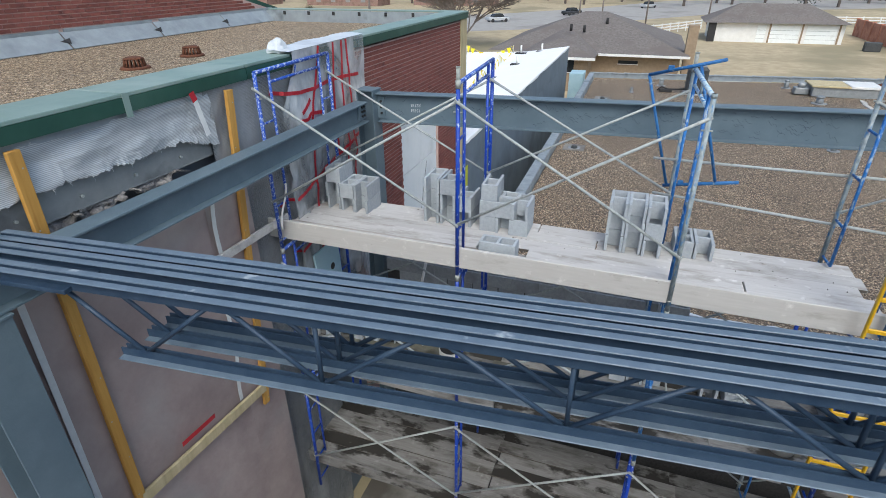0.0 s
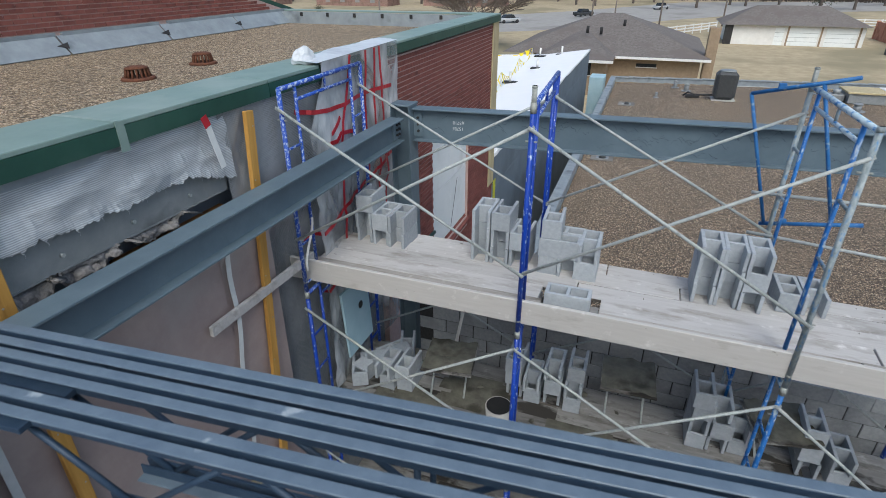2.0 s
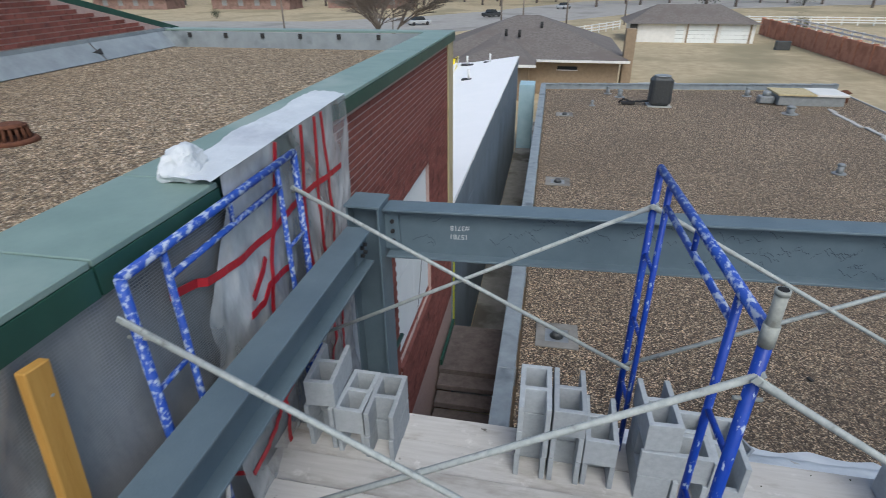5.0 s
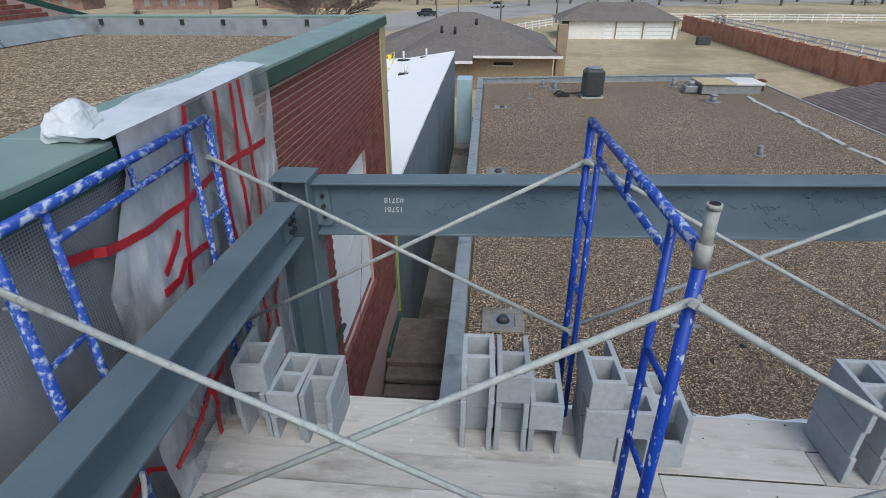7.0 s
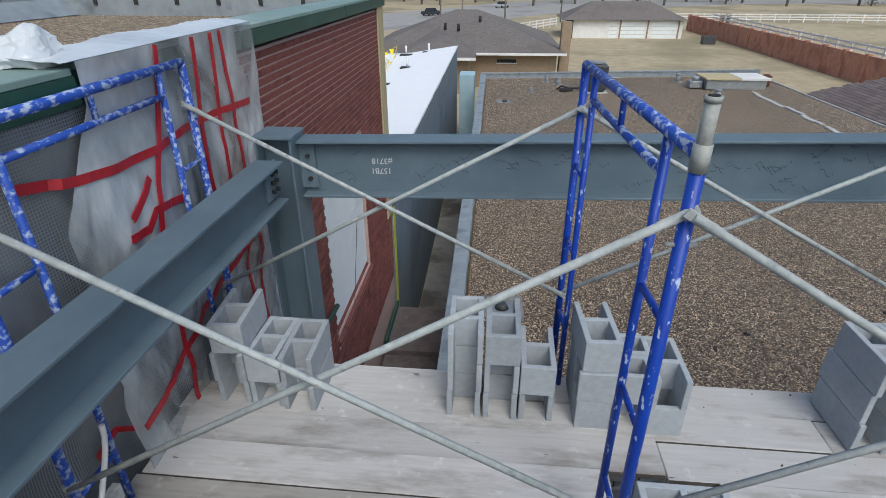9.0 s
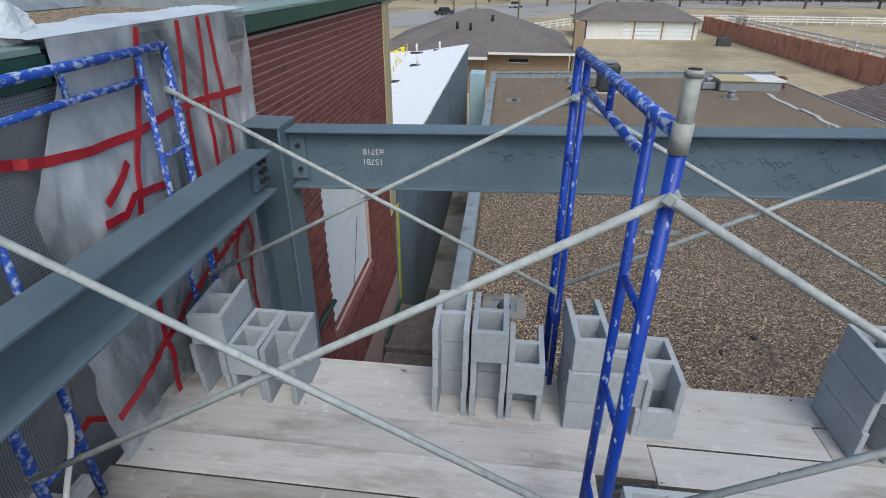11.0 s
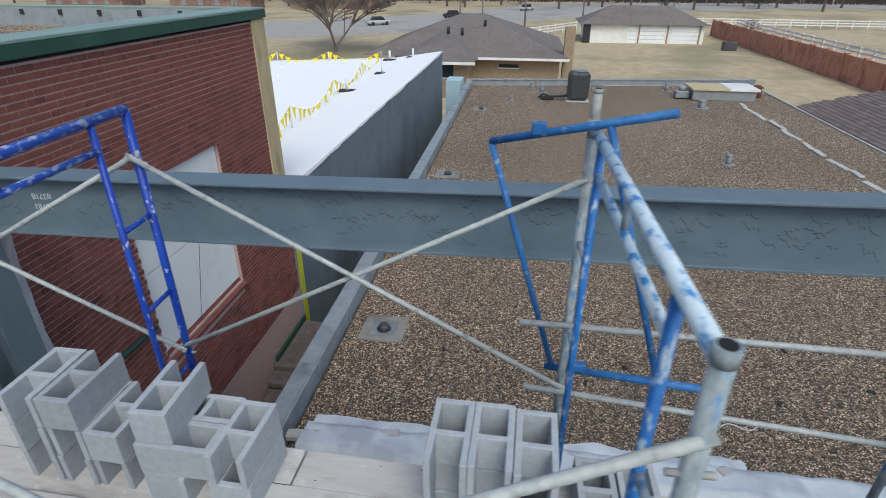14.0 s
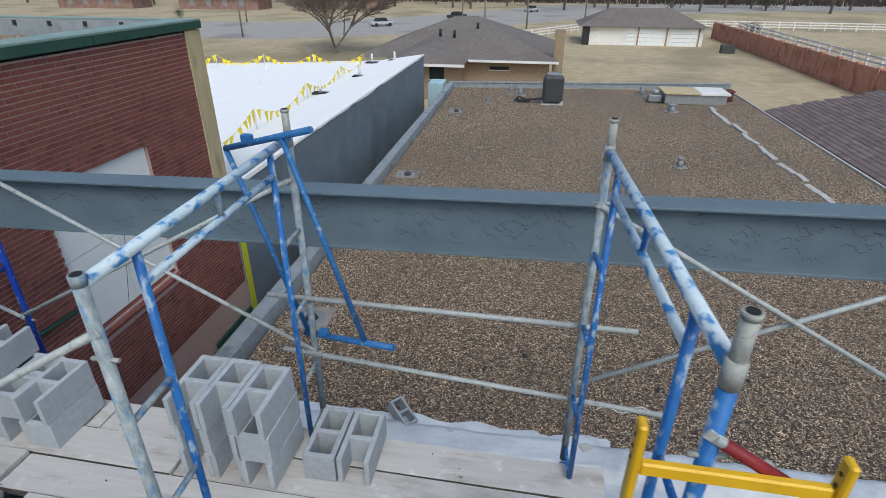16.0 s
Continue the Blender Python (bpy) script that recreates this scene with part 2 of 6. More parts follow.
MORTAR = surface("dark_mortar", (0.03, 0.03, 0.031), (0.06, 0.06, 0.06), 25, 0.95, 0, 0.4, 100)
BRICK = surface("red_brick", (0.19, 0.066, 0.055), (0.27, 0.098, 0.08), 18, 0.9, 0, 0.4, 110, (0.14, 0.05, 0.045), 5, 0.58, spec=0.25, dist=0.004, vary=0.25, island=True)
BRICKJOINT = surface("pink_mortar", (0.4, 0.29, 0.265), (0.5, 0.375, 0.345), 20, 0.95, 0, 0.4, 90)
OLDBRICK = surface("orange_brick_fence", (0.4, 0.18, 0.12), (0.52, 0.26, 0.175), 3, 0.9, 0, 0.3, 20, (0.34, 0.15, 0.1), 0.7, 0.5)
FARBRICK = surface("far_pink_brick", (0.24, 0.15, 0.125), (0.32, 0.21, 0.18), 3, 0.9, 0, 0.3, 20, (0.2, 0.13, 0.11), 0.7, 0.5)
# green coping metal with the pale sky sheen put into its base colour
COPING = surface("pale_sheen_green_metal", (0.19, 0.28, 0.255), (0.25, 0.345, 0.315), 3, 0.5, 0.1, 0.05, 40, (0.31, 0.39, 0.36), 1.0, 0.55)
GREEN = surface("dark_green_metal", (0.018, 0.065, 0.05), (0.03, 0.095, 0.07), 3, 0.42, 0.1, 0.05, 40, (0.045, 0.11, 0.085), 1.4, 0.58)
FLASH = surface("grey_flashing", (0.23, 0.265, 0.29), (0.33, 0.375, 0.405), 4, 0.55, 0.15, 0.2, 12, (0.15, 0.175, 0.195), 1.8, 0.6)
MEMBRANE = surface("white_roof_membrane", (0.88, 0.89, 0.9), (0.92, 0.92, 0.93), 1.5, 0.6, 0, 0.06, 6, (0.83, 0.84, 0.86), 0.5, 0.64)
GREYWALL = surface("grey_wall_coating", (0.13, 0.165, 0.2), (0.175, 0.215, 0.255), 1.2, 0.75, 0, 0.08, 20, (0.115, 0.145, 0.175), 0.5, 0.55)
PANEL = surface("white_sheathing_panel", (0.74, 0.78, 0.78), (0.8, 0.83, 0.83), 3, 0.7, 0, 0.08, 30, (0.68, 0.71, 0.7), 1.2, 0.6)
GRAVEL = pebbles("river_gravel", [(0.045, 0.033, 0.024), (0.56, 0.4, 0.25), (0.19, 0.138, 0.094), (0.72, 0.59, 0.42), (0.1, 0.075, 0.055), (0.48, 0.32, 0.18), (0.85, 0.76, 0.62), (0.31, 0.235, 0.165), (0.42, 0.3, 0.195)], 61, (0.15, 0.112, 0.076))
GRAVELHI = pebbles("pale_river_gravel", [(0.1, 0.07, 0.045), (0.4, 0.3, 0.185), (0.55, 0.43, 0.285), (0.23, 0.165, 0.105), (0.46, 0.31, 0.175), (0.66, 0.56, 0.42), (0.3, 0.225, 0.145)], 74, (0.22, 0.165, 0.105))
CONCRETE = surface("stained_concrete", (0.2, 0.195, 0.18), (0.3, 0.29, 0.27), 3, 0.9, 0, 0.3, 40, (0.11, 0.1, 0.085), 0.7, 0.5)
ROAD = surface("pale_concrete_road", (0.3, 0.29, 0.27), (0.38, 0.365, 0.34), 0.6, 0.9, 0, 0.1, 5, (0.25, 0.24, 0.225), 0.1, 0.55)
GRASS = surface("dormant_grass", (0.35, 0.285, 0.18), (0.5, 0.415, 0.27), 0.8, 0.95, 0, 0.3, 8, (0.29, 0.25, 0.155), 0.09, 0.5)
SHINGLE = surface("brown_grey_shingle", (0.12, 0.106, 0.098), (0.21, 0.19, 0.175), 5, 0.92, 0, 0.3, 30, (0.15, 0.13, 0.12), 0.5, 0.5)
PURPLESH = surface("plum_brown_shingle", (0.14, 0.11, 0.105), (0.21, 0.17, 0.16), 5, 0.92, 0, 0.3, 30, (0.17, 0.135, 0.125), 0.6, 0.5, vary=0.25, island=True)
ALLEYSH = surface("dark_alley_shingle", (0.085, 0.07, 0.068), (0.16, 0.135, 0.128), 6, 0.92, 0, 0.3, 30)
CHANNEL = surface("grey_channel_paint", (0.2, 0.22, 0.23), (0.27, 0.29, 0.3), 6, 0.6, 0, 0.15, 60, (0.14, 0.15, 0.16), 2.5, 0.58)
TANBRICK = surface("tan_house_brick", (0.25, 0.19, 0.13), (0.33, 0.25, 0.17), 4, 0.9, 0, 0.3, 30)
WHITE = surface("white_paint", (0.66, 0.66, 0.64), (0.76, 0.76, 0.74), 2, 0.6, 0, 0.05, 20)
SNOWPOLY = surface("white_plastic_sheet", (0.52, 0.56, 0.6), (0.7, 0.735, 0.765), 2.5, 0.35, 0, 0.6, 7, (0.45, 0.48, 0.53), 1.6, 0.56, spec=0.6, dist=0.03)
PINKPOLY = surface("pinkish_poly_sheeting", (0.26, 0.205, 0.2), (0.4, 0.335, 0.32), 1.6, 0.3, 0, 0.5, 3.5, (0.34, 0.335, 0.335), 0.7, 0.52, spec=0.7, dist=0.03, width=0.2)
GREYPOLY = film("grey_scrim_sheeting", (0.17, 0.185, 0.2), (0.3, 0.32, 0.335), 0.85, 1.8, (1, 1, 0.7), 22.0, 0.3)
CLEARPOLY = film("cloudy_clear_plastic", (0.42, 0.46, 0.49), (0.72, 0.75, 0.77), 0.88, 1.7, (1, 1.1, 0.7), rough=0.14)
SILVER = surface("silver_reinforced_poly", (0.4, 0.44, 0.47), (0.62, 0.66, 0.69), 3.0, 0.28, 0.05, 0.7, 7, (0.26, 0.25, 0.26), 1.6, 0.54, (1, 0.5, 1.6), spec=0.7, dist=0.03, width=0.16)
def woven(m, scale):
    """Ribs of a reinforced sheet: dark and light threads across its length."""
    n, l = m.node_tree.nodes, m.node_tree.links
    p = n["Principled BSDF"]
    src = p.inputs["Base Color"].links[0].from_socket
    tc = n.new("ShaderNodeTexCoord")
    w = n.new("ShaderNodeTexWave")
    w.bands_direction = "Z"
    w.inputs["Scale"].default_value = scale
    w.inputs["Distortion"].default_value = 0.6
    w.inputs["Detail"].default_value = 3
    w.inputs["Detail Scale"].default_value = 0.6
    l.new(tc.outputs["Object"], w.inputs["Vector"])
    mx = n.new("ShaderNodeMix")
    mx.data_type, mx.blend_type = "RGBA", "MULTIPLY"
    mx.inputs[0].default_value = 0.45
    l.new(src, mx.inputs[6])
    l.new(w.outputs[0], mx.inputs[7])
    l.new(mx.outputs[2], p.inputs["Base Color"])


woven(SILVER, 27)
WOOL = surface("grey_mineral_wool", (0.16, 0.155, 0.15), (0.33, 0.32, 0.31), 22, 0.95, 0, 0.9, 60, (0.1, 0.097, 0.093), 5, 0.55, spec=0.1)

REDTAPE = surface("red_tape", (0.36, 0.01, 0.02), (0.48, 0.025, 0.04), 8, 0.4, 0, 0.1, 40)
DARKRED = surface("dark_red_paint", (0.17, 0.012, 0.018), (0.26, 0.025, 0.03), 12, 0.55, 0, 0.15, 40)
WHITETAPE = surface("white_tape", (0.62, 0.64, 0.64), (0.74, 0.76, 0.76), 8, 0.45, 0, 0.1, 40)
YELLOW = surface("yellow_fibreglass", (0.62, 0.36, 0.01), (0.74, 0.45, 0.02), 6, 0.4, 0, 0.08, 60, (0.5, 0.28, 0.02), 5, 0.66)
FLAG = surface("yellow_flag", (0.75, 0.6, 0.01), (0.85, 0.7, 0.03), 4, 0.5, 0, 0)
CAUTION = surface("yellow_corner_board", (0.5, 0.52, 0.03), (0.62, 0.62, 0.05), 6, 0.5, 0, 0.1, 40, (0.2, 0.2, 0.03), 4, 0.64)
RUST = surface("rusty_iron", (0.09, 0.035, 0.02), (0.16, 0.065, 0.035), 25, 0.9, 0, 0.4, 90)
METALBOX = surface("dull_roof_metal", (0.24, 0.26, 0.27), (0.34, 0.36, 0.37), 6, 0.5, 0.4, 0.1, 40)
BLACK = surface("black_rubber", (0.02, 0.02, 0.022), (0.035, 0.035, 0.036), 5, 0.7, 0, 0.1, 40)
ACGREY = surface("dark_condenser_metal", (0.06, 0.065, 0.068), (0.09, 0.095, 0.1), 8, 0.55, 0.3, 0.1, 40)
MUD = surface("wet_mortar", (0.085, 0.083, 0.066), (0.165, 0.16, 0.13), 7, 0.85, 0, 0.5, 30, (0.05, 0.048, 0.036), 3, 0.52)
BARK = surface("bare_branch_bark", (0.16, 0.135, 0.12), (0.25, 0.215, 0.19), 6, 0.95, 0, 0.3, 40)
FARTREE = surface("far_bare_twigs", (0.085, 0.07, 0.062), (0.14, 0.12, 0.105), 3, 0.95, 0, 0)
EVERGREEN = surface("dark_evergreen", (0.03, 0.04, 0.022), (0.06, 0.07, 0.04), 3, 0.95, 0, 0.2, 10)
BLUEFOAM = surface("pale_blue_board", (0.33, 0.5, 0.58), (0.42, 0.58, 0.65), 3, 0.6, 0, 0.1, 20)
TINT = surface("dark_glass", (0.02, 0.025, 0.03), (0.035, 0.04, 0.045), 2, 0.15, 0, 0)
STONE = surface("pale_stone", (0.4, 0.4, 0.38), (0.52, 0.52, 0.5), 8, 0.9, 0, 0.4, 30)
CHALK = surface("white_chalk_mark", (0.55, 0.58, 0.6), (0.68, 0.7, 0.71), 30, 0.9, 0, 0)
INK = surface("dark_pen_mark", (0.03, 0.05, 0.08), (0.06, 0.08, 0.1), 20, 0.8, 0, 0)
CARRED = surface("car_paint_dark", (0.05, 0.055, 0.06), (0.08, 0.085, 0.09), 2, 0.25, 0.4, 0)
CARLIGHT = surface("car_paint_light", (0.5, 0.52, 0.53), (0.56, 0.58, 0.6), 2, 0.25, 0.3, 0)


# ---- mesh helpers ----
def box(bm, a, b, bevel=0.0, m=None):
    g = bmesh.ops.create_cube(bm, size=1.0)
    v = g["verts"]
    c = [(p + q) / 2 for p, q in zip(a, b)]
    s = [abs(q - p) for p, q in zip(a, b)]
    t = Matrix.Translation(c) @ Matrix.Diagonal((*s, 1))
    bmesh.ops.transform(bm, matrix=(m @ t) if m else t, verts=v)
    if bevel:
        e = {k for w in v for k in w.link_edges}
        bmesh.ops.bevel(bm, geom=list(e), offset=bevel, segments=1, affect="EDGES")
    return v


def tube(bm, p, q, r, n=10, r2=None, cap=True):
    p, q = Vector(p), Vector(q)
    d = q - p
    t = Matrix.Translation((p + q) / 2) @ d.to_track_quat("Z", "Y").to_matrix().to_4x4()
    g = bmesh.ops.create_cone(bm, cap_ends=cap, segments=n, radius1=r, radius2=r if r2 is None else r2, depth=d.length, matrix=t)
    for f in {f for v in g["verts"] for f in v.link_faces}:
        f.smooth = len(f.verts) == 4
    return g["verts"]


def bent(bm, pts, r, n=8):
    """One continuous tube through the points."""
    P = [Vector(p) for p in pts]
    rings = []
    side = None
    for i, p in enumerate(P):
        d = (P[min(i + 1, len(P) - 1)] - P[max(i - 1, 0)]).normalized()
        side = d.orthogonal().normalized() if side is None else (side - d * side.dot(d)).normalized()
        up = d.cross(side)
        rings.append([bm.verts.new(p + (side * math.cos(k * math.tau / n) + up * math.sin(k * math.tau / n)) * r) for k in range(n)])
    for a, b in zip(rings, rings[1:]):
        for k in range(n):
            f = bm.faces.new((a[k], a[(k + 1) % n], b[(k + 1) % n], b[k]))
            f.smooth = True
    bm.faces.new(rings[0][::-1])
    bm.faces.new(rings[-1])


def sheet(bm, origin, u, v, nu, nv, fn, thick=0.0):
    """A grid over u, v (vectors), each point moved by fn(s, t)."""
    o, u, v = Vector(origin), Vector(u), Vector(v)
    rows = [[bm.verts.new(o + u * (i / nu) + v * (j / nv) + Vector(fn(i / nu, j / nv))) for i in range(nu + 1)] for j in range(nv + 1)]
    for j in range(nv):
        for i in range(nu):
            f = bm.faces.new((rows[j][i], rows[j][i + 1], rows[j + 1][i + 1], rows[j + 1][i]))
            f.smooth = True
    if thick:
        bm.normal_update()
        bmesh.ops.solidify(bm, geom=bm.faces[:], thickness=thick)


def mesh_of(name, bm, mat):
    me = bpy.data.meshes.new(name)
    bmesh.ops.recalc_face_normals(bm, faces=bm.faces[:])
    bm.to_mesh(me)
    bm.free()
    me.materials.append(mat)
    return me


def part(name, bm, mat, parent, label=""):
    ob = new(name, mesh_of(name, bm, mat))
    ob.parent = parent
    if label:
        tagged(ob, label)
    return ob


SITE = Matrix()  # the lie of the part of the site that is being built


def solo(name, bm, mat, label, category, group="", kind="", at=None):
    ob = new(name, mesh_of(name, bm, mat))
    ob.matrix_basis = SITE @ (at if at is not None else Matrix())
    return tagged(ob, label, category, group, kind)


def empty(name, label, category, group="", kind="", at=None):
    ob = new(name)
    ob.empty_display_size = 0.2
    ob.matrix_basis = SITE @ (at if at is not None else Matrix())
    return tagged(ob, label, category, group, kind)


FAR = Matrix.Translation((0.5, 9, 0)) @ pose(0, 0, 0, 0, 0, 0.6) @ Matrix.Diagonal((1, 0.98, 1, 1)) @ Matrix.Translation((-0.5, -9, 0))
HIGH = Matrix.Translation((-1.48, 6.2, 0)) @ pose(0, 0, 0, 0, 0, 0.6) @ Matrix.Translation((1.49, -6.2, 0))


def wob(x, y, s=1.0, a=0.02):
    return a * noise.noise((x * s, y * s, 3.7))


class Mass:
    """Many simple pieces gathered into one mesh."""

    def __init__(self):
        self.v, self.f = [], []

    def box(self, a, b):
        o = len(self.v)
        self.v += [(x, y, z) for x in (a[0], b[0]) for y in (a[1], b[1]) for z in (a[2], b[2])]
        self.f += [tuple(o + i for i in q) for q in ((0, 1, 3, 2), (4, 6, 7, 5), (0, 4, 5, 1), (2, 3, 7, 6), (0, 2, 6, 4), (1, 5, 7, 3))]

    def stick(self, p, q, r, r2, n=3):
        o = len(self.v)
        d = (q - p).normalized()
        u = d.orthogonal().normalized()
        w = d.cross(u)
        for c, k in ((p, r), (q, r2)):
            self.v += [tuple(c + (u * math.cos(i * math.tau / n) + w * math.sin(i * math.tau / n)) * k) for i in range(n)]
        self.f += [(o + i, o + (i + 1) % n, o + n + (i + 1) % n, o + n + i) for i in range(n)]

    def mesh(self, name, mat):
        me = bpy.data.meshes.new(name)
        me.from_pydata(self.v, [], self.f)
        me.materials.append(mat)
        return me

    def part(self, name, mat, parent, label="", kind=""):
        ob = new(name, self.mesh(name, mat))
        ob.parent = parent
        return tagged(ob, label, kind=kind)


# ---- ground and distance ----
bm = bmesh.new()
box(bm, (-900, -300, -0.3), (900, 1500, 0.0))
solo("ground", bm, GRASS, "dormant tan grass and bare earth", "ground", kind="structure")

bm = bmesh.new()
near = ((-320, 66), (-120, 75), (-34, 82), (-18, 93), (-8, 106), (22, 146), (70, 172), (330, 190))
away = ((-320, 96), (-120, 104), (-46, 111), (-28, 127), (-16, 144), (6, 186), (60, 206), (330, 222))
lower, upper = [[[bm.verts.new((x, y, z)) for x, y in edge] for edge in (near, away)] for z in (-0.02, 0.02)]
for i in range(len(near) - 1):
    bm.faces.new((upper[0][i], upper[0][i + 1], upper[1][i + 1], upper[1][i]))
    bm.faces.new((lower[0][i], upper[0][i], upper[0][i + 1], lower[0][i + 1]))
solo("road", bm, ROAD, "pale concrete street and parking apron", "road", kind="structure")
bm = bmesh.new()
box(bm, (-1.5, -6, 0.0), (14, 7.35, 0.03))
solo("floor", bm, CONCRETE, "stained concrete slab of the building site", "floor", kind="structure")

# ---- existing high building with the gravel roof ----
SITE = HIGH
bm = bmesh.new()
box(bm, (-6.75, -6, 7.5), (-1.95, 13.2, 7.7))
solo("roof", bm, GRAVELHI, "flat roof covered in pale tan river gravel", "roof", kind="structure")

WY0, WY1 = 8.0, 13.35
wall = empty("wall_east", "red brick wall with pale mortar joints", "wall", kind="structure")
bm = bmesh.new()
box(bm, (-2.02, 7.6, 0.0), (-1.635, 9.5, 7.8))
box(bm, (-2.02, 9.5, 0.0), (-1.635, 11.45, 4.2))
box(bm, (-2.02, 9.5, 6.36), (-1.635, 11.45, 7.8))
box(bm, (-2.02, 11.45, 0.0), (-1.635, WY1, 7.8))
part("joint_backing", bm, BRICKJOINT, wall)
bm = bmesh.new()
box(bm, (-2.02, -6, 0.0), (-1.72, 7.6, 7.8))
part("covered_wall", bm, GREYWALL, wall)
bm = bmesh.new()
box(bm, (-6.75, 13.05, 0.0), (-2.02, 13.35, 7.8))
part("north_parapet", bm, BRICK, wall)

# white panel in the wall opening
win = empty("window_1", "white sheathing panels closing a wall opening", "window", kind="structure")
for y0, y1, z0, z1 in ((9.51, 10.5, 4.26, 5.33), (10.512, 11.44, 4.26, 5.33), (9.51, 10.5, 5.342, 6.35), (10.512, 11.44, 5.342, 6.35)):
    bm = bmesh.new()
    box(bm, (-1.72, y0, z0), (-1.68, y1, z1))
    part("panel", bm, PANEL, win)
bm = bmesh.new()
box(bm, (-1.76, 9.51, 4.2), (-1.722, 11.44, 6.35))
part("panel_backing", bm, MORTAR, win)
bm = bmesh.new()
vs = [bm.verts.new((x, y, z)) for y in (9.46, 11.49) for x, z in ((-1.7, 4.24), (-1.69, 4.08), (-1.6, 4.08), (-1.595, 4.13))]
for q in ((0, 1, 2, 3), (7, 6, 5, 4), (0, 4, 5, 1), (1, 5, 6, 2), (2, 6, 7, 3), (3, 7, 4, 0)):
    bm.faces.new([vs[i] for i in q])
part("window_sill", bm, BRICK, win, "sloping red brick sill")

# copings
cop = empty("coping", "green metal coping with pale sheen coloured on top, dark green face", "coping", kind="structure")
for i, (y0, y1, x1) in enumerate(((-6.0, 0.9, -1.5), (0.91, 3.915, -1.5), (3.925, 5.4, -1.5), (5.41, 6.2, -1.5), (6.21, 7.99, -1.6), (8.0, 10.9, -1.575), (10.91, 13.38, -1.575))):
    # top takes the sheen tone, the face below the plain dark green
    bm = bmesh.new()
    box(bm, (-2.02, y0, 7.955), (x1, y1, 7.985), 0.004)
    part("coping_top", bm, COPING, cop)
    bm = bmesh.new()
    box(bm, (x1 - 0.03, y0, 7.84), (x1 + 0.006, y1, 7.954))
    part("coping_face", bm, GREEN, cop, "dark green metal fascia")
    bm = bmesh.new()
    box(bm, (-2.04, y0, 7.72), (-2.022, y1, 7.954))
    part("inner_flashing", bm, FLASH, cop, "grey inner flashing")
bm = bmesh.new()
box(bm, (-1.62, -6, 7.78), (-1.55, 6.2, 7.838))
part("soffit_strip", bm, FLASH, cop)
bm = bmesh.new()
box(bm, (-6.7, 13.1, 7.955), (-2.02, 13.4, 7.985), 0.004)
part("coping_top", bm, COPING, cop)
bm = bmesh.new()
box(bm, (-6.7, 13.02, 7.7), (-2.04, 13.046, 7.954))
part("inner_flashing", bm, FLASH, cop, "grey inner flashing")
for i in range(7):
    bm = bmesh.new()
    box(bm, (-6.2 + i * 0.68, 12.995, 7.86), (-6.14 + i * 0.68, 13.018, 7.94))
    part("dark_clip", bm, BLACK, cop)
# bent joint strap on the coping
bm = bmesh.new()
box(bm, (-2.02, 3.9, 7.986), (-1.5, 3.935, 7.989))
box(bm, (-1.493, 3.9, 7.8), (-1.488, 3.96, 7.985))
part("joint_strap", bm, COPING, cop)

# high brick wall with stepped flashing
hi = empty("wall_west", "tall red brick wall above grey roof flashing", "wall", kind="structure")
bm = bmesh.new()
vs = [bm.verts.new((-6.775, y, z)) for y, z in ((-6, 7.6), (13.35, 7.6), (13.35, 7.95), (-6, 12.9))]
bm.faces.new(vs)
r = bmesh.ops.extrude_face_region(bm, geom=bm.faces[:])
bmesh.ops.translate(bm, vec=(-0.3, 0, 0), verts=[v for v in r["geom"] if isinstance(v, bmesh.types.BMVert)])
part("joint_backing", bm, BRICKJOINT, hi)
bm = bmesh.new()
L = math.hypot(19.4, 4.95)
box(bm, (-0.12, 0, -0.1), (0.42, L + 0.25, 0.03), 0, pose(-6.9, 13.6, 7.95, 0, 0, 180) @ pose(0, 0, 0, math.degrees(math.atan2(4.95, 19.4)), 0, 0))
part("rake_trim", bm, GREEN, hi, "dark green sloping roof edge")
for i in range(10):
    y0 = -6 + i * 1.93
    bm = bmesh.new()
    vs = [bm.verts.new(p) for p in ((-6.74, y0, 7.95), (-6.74, y0 + 1.9, 7.95), (-6.5, y0 + 1.9, 7.705), (-6.5, y0, 7.705))]
    bm.faces.new(vs)
    bm.normal_update()
    bmesh.ops.solidify(bm, geom=bm.faces[:], thickness=0.012)
    part("flashing", bm, FLASH, hi, "dull grey sheet flashing")
    bm = bmesh.new()
    box(bm, (-6.77, y0 + 0.1 * (i % 3), 7.95), (-6.72, y0 + 1.92, 8.0))
    part("counter_flashing", bm, FLASH, hi)
    bm = bmesh.new()
    vs = [bm.verts.new(p) for p in ((-6.6, y0 + 1.8, 7.83), (-6.55, y0 + 1.95, 7.79), (-6.6, y0 + 1.98, 7.87))]
    bm.faces.new(vs)
    bm.normal_update()
    bmesh.ops.solidify(bm, geom=bm.faces[:], thickness=0.02)
    part("black_patch", bm, BLACK, hi)

# roof drains with iron strainers
def strainer(x, y, s):
    d = empty("roof_drain", "rusty iron dome strainer on gravel roof", "roof drain", "roof drains", at=pose(x, y, 7.7))
    bm = bmesh.new()
    tube(bm, (0, 0, 0), (0, 0, 0.03), 0.19 * s, 20, 0.17 * s)
    part("base_ring", bm, RUST, d)
    for k in range(16):
        a = k * math.tau / 16
        bm = bmesh.new()
        tube(bm, (0.13 * s * math.cos(a), 0.13 * s * math.sin(a), 0.02), (0.11 * s * math.cos(a), 0.11 * s * math.sin(a), 0.13), 0.013, 6)
        part("bar", bm, RUST, d)
    bm = bmesh.new()
    tube(bm, (0, 0, 0.12), (0, 0, 0.145), 0.13 * s, 16, 0.09 * s)
    part("cap", bm, RUST, d)


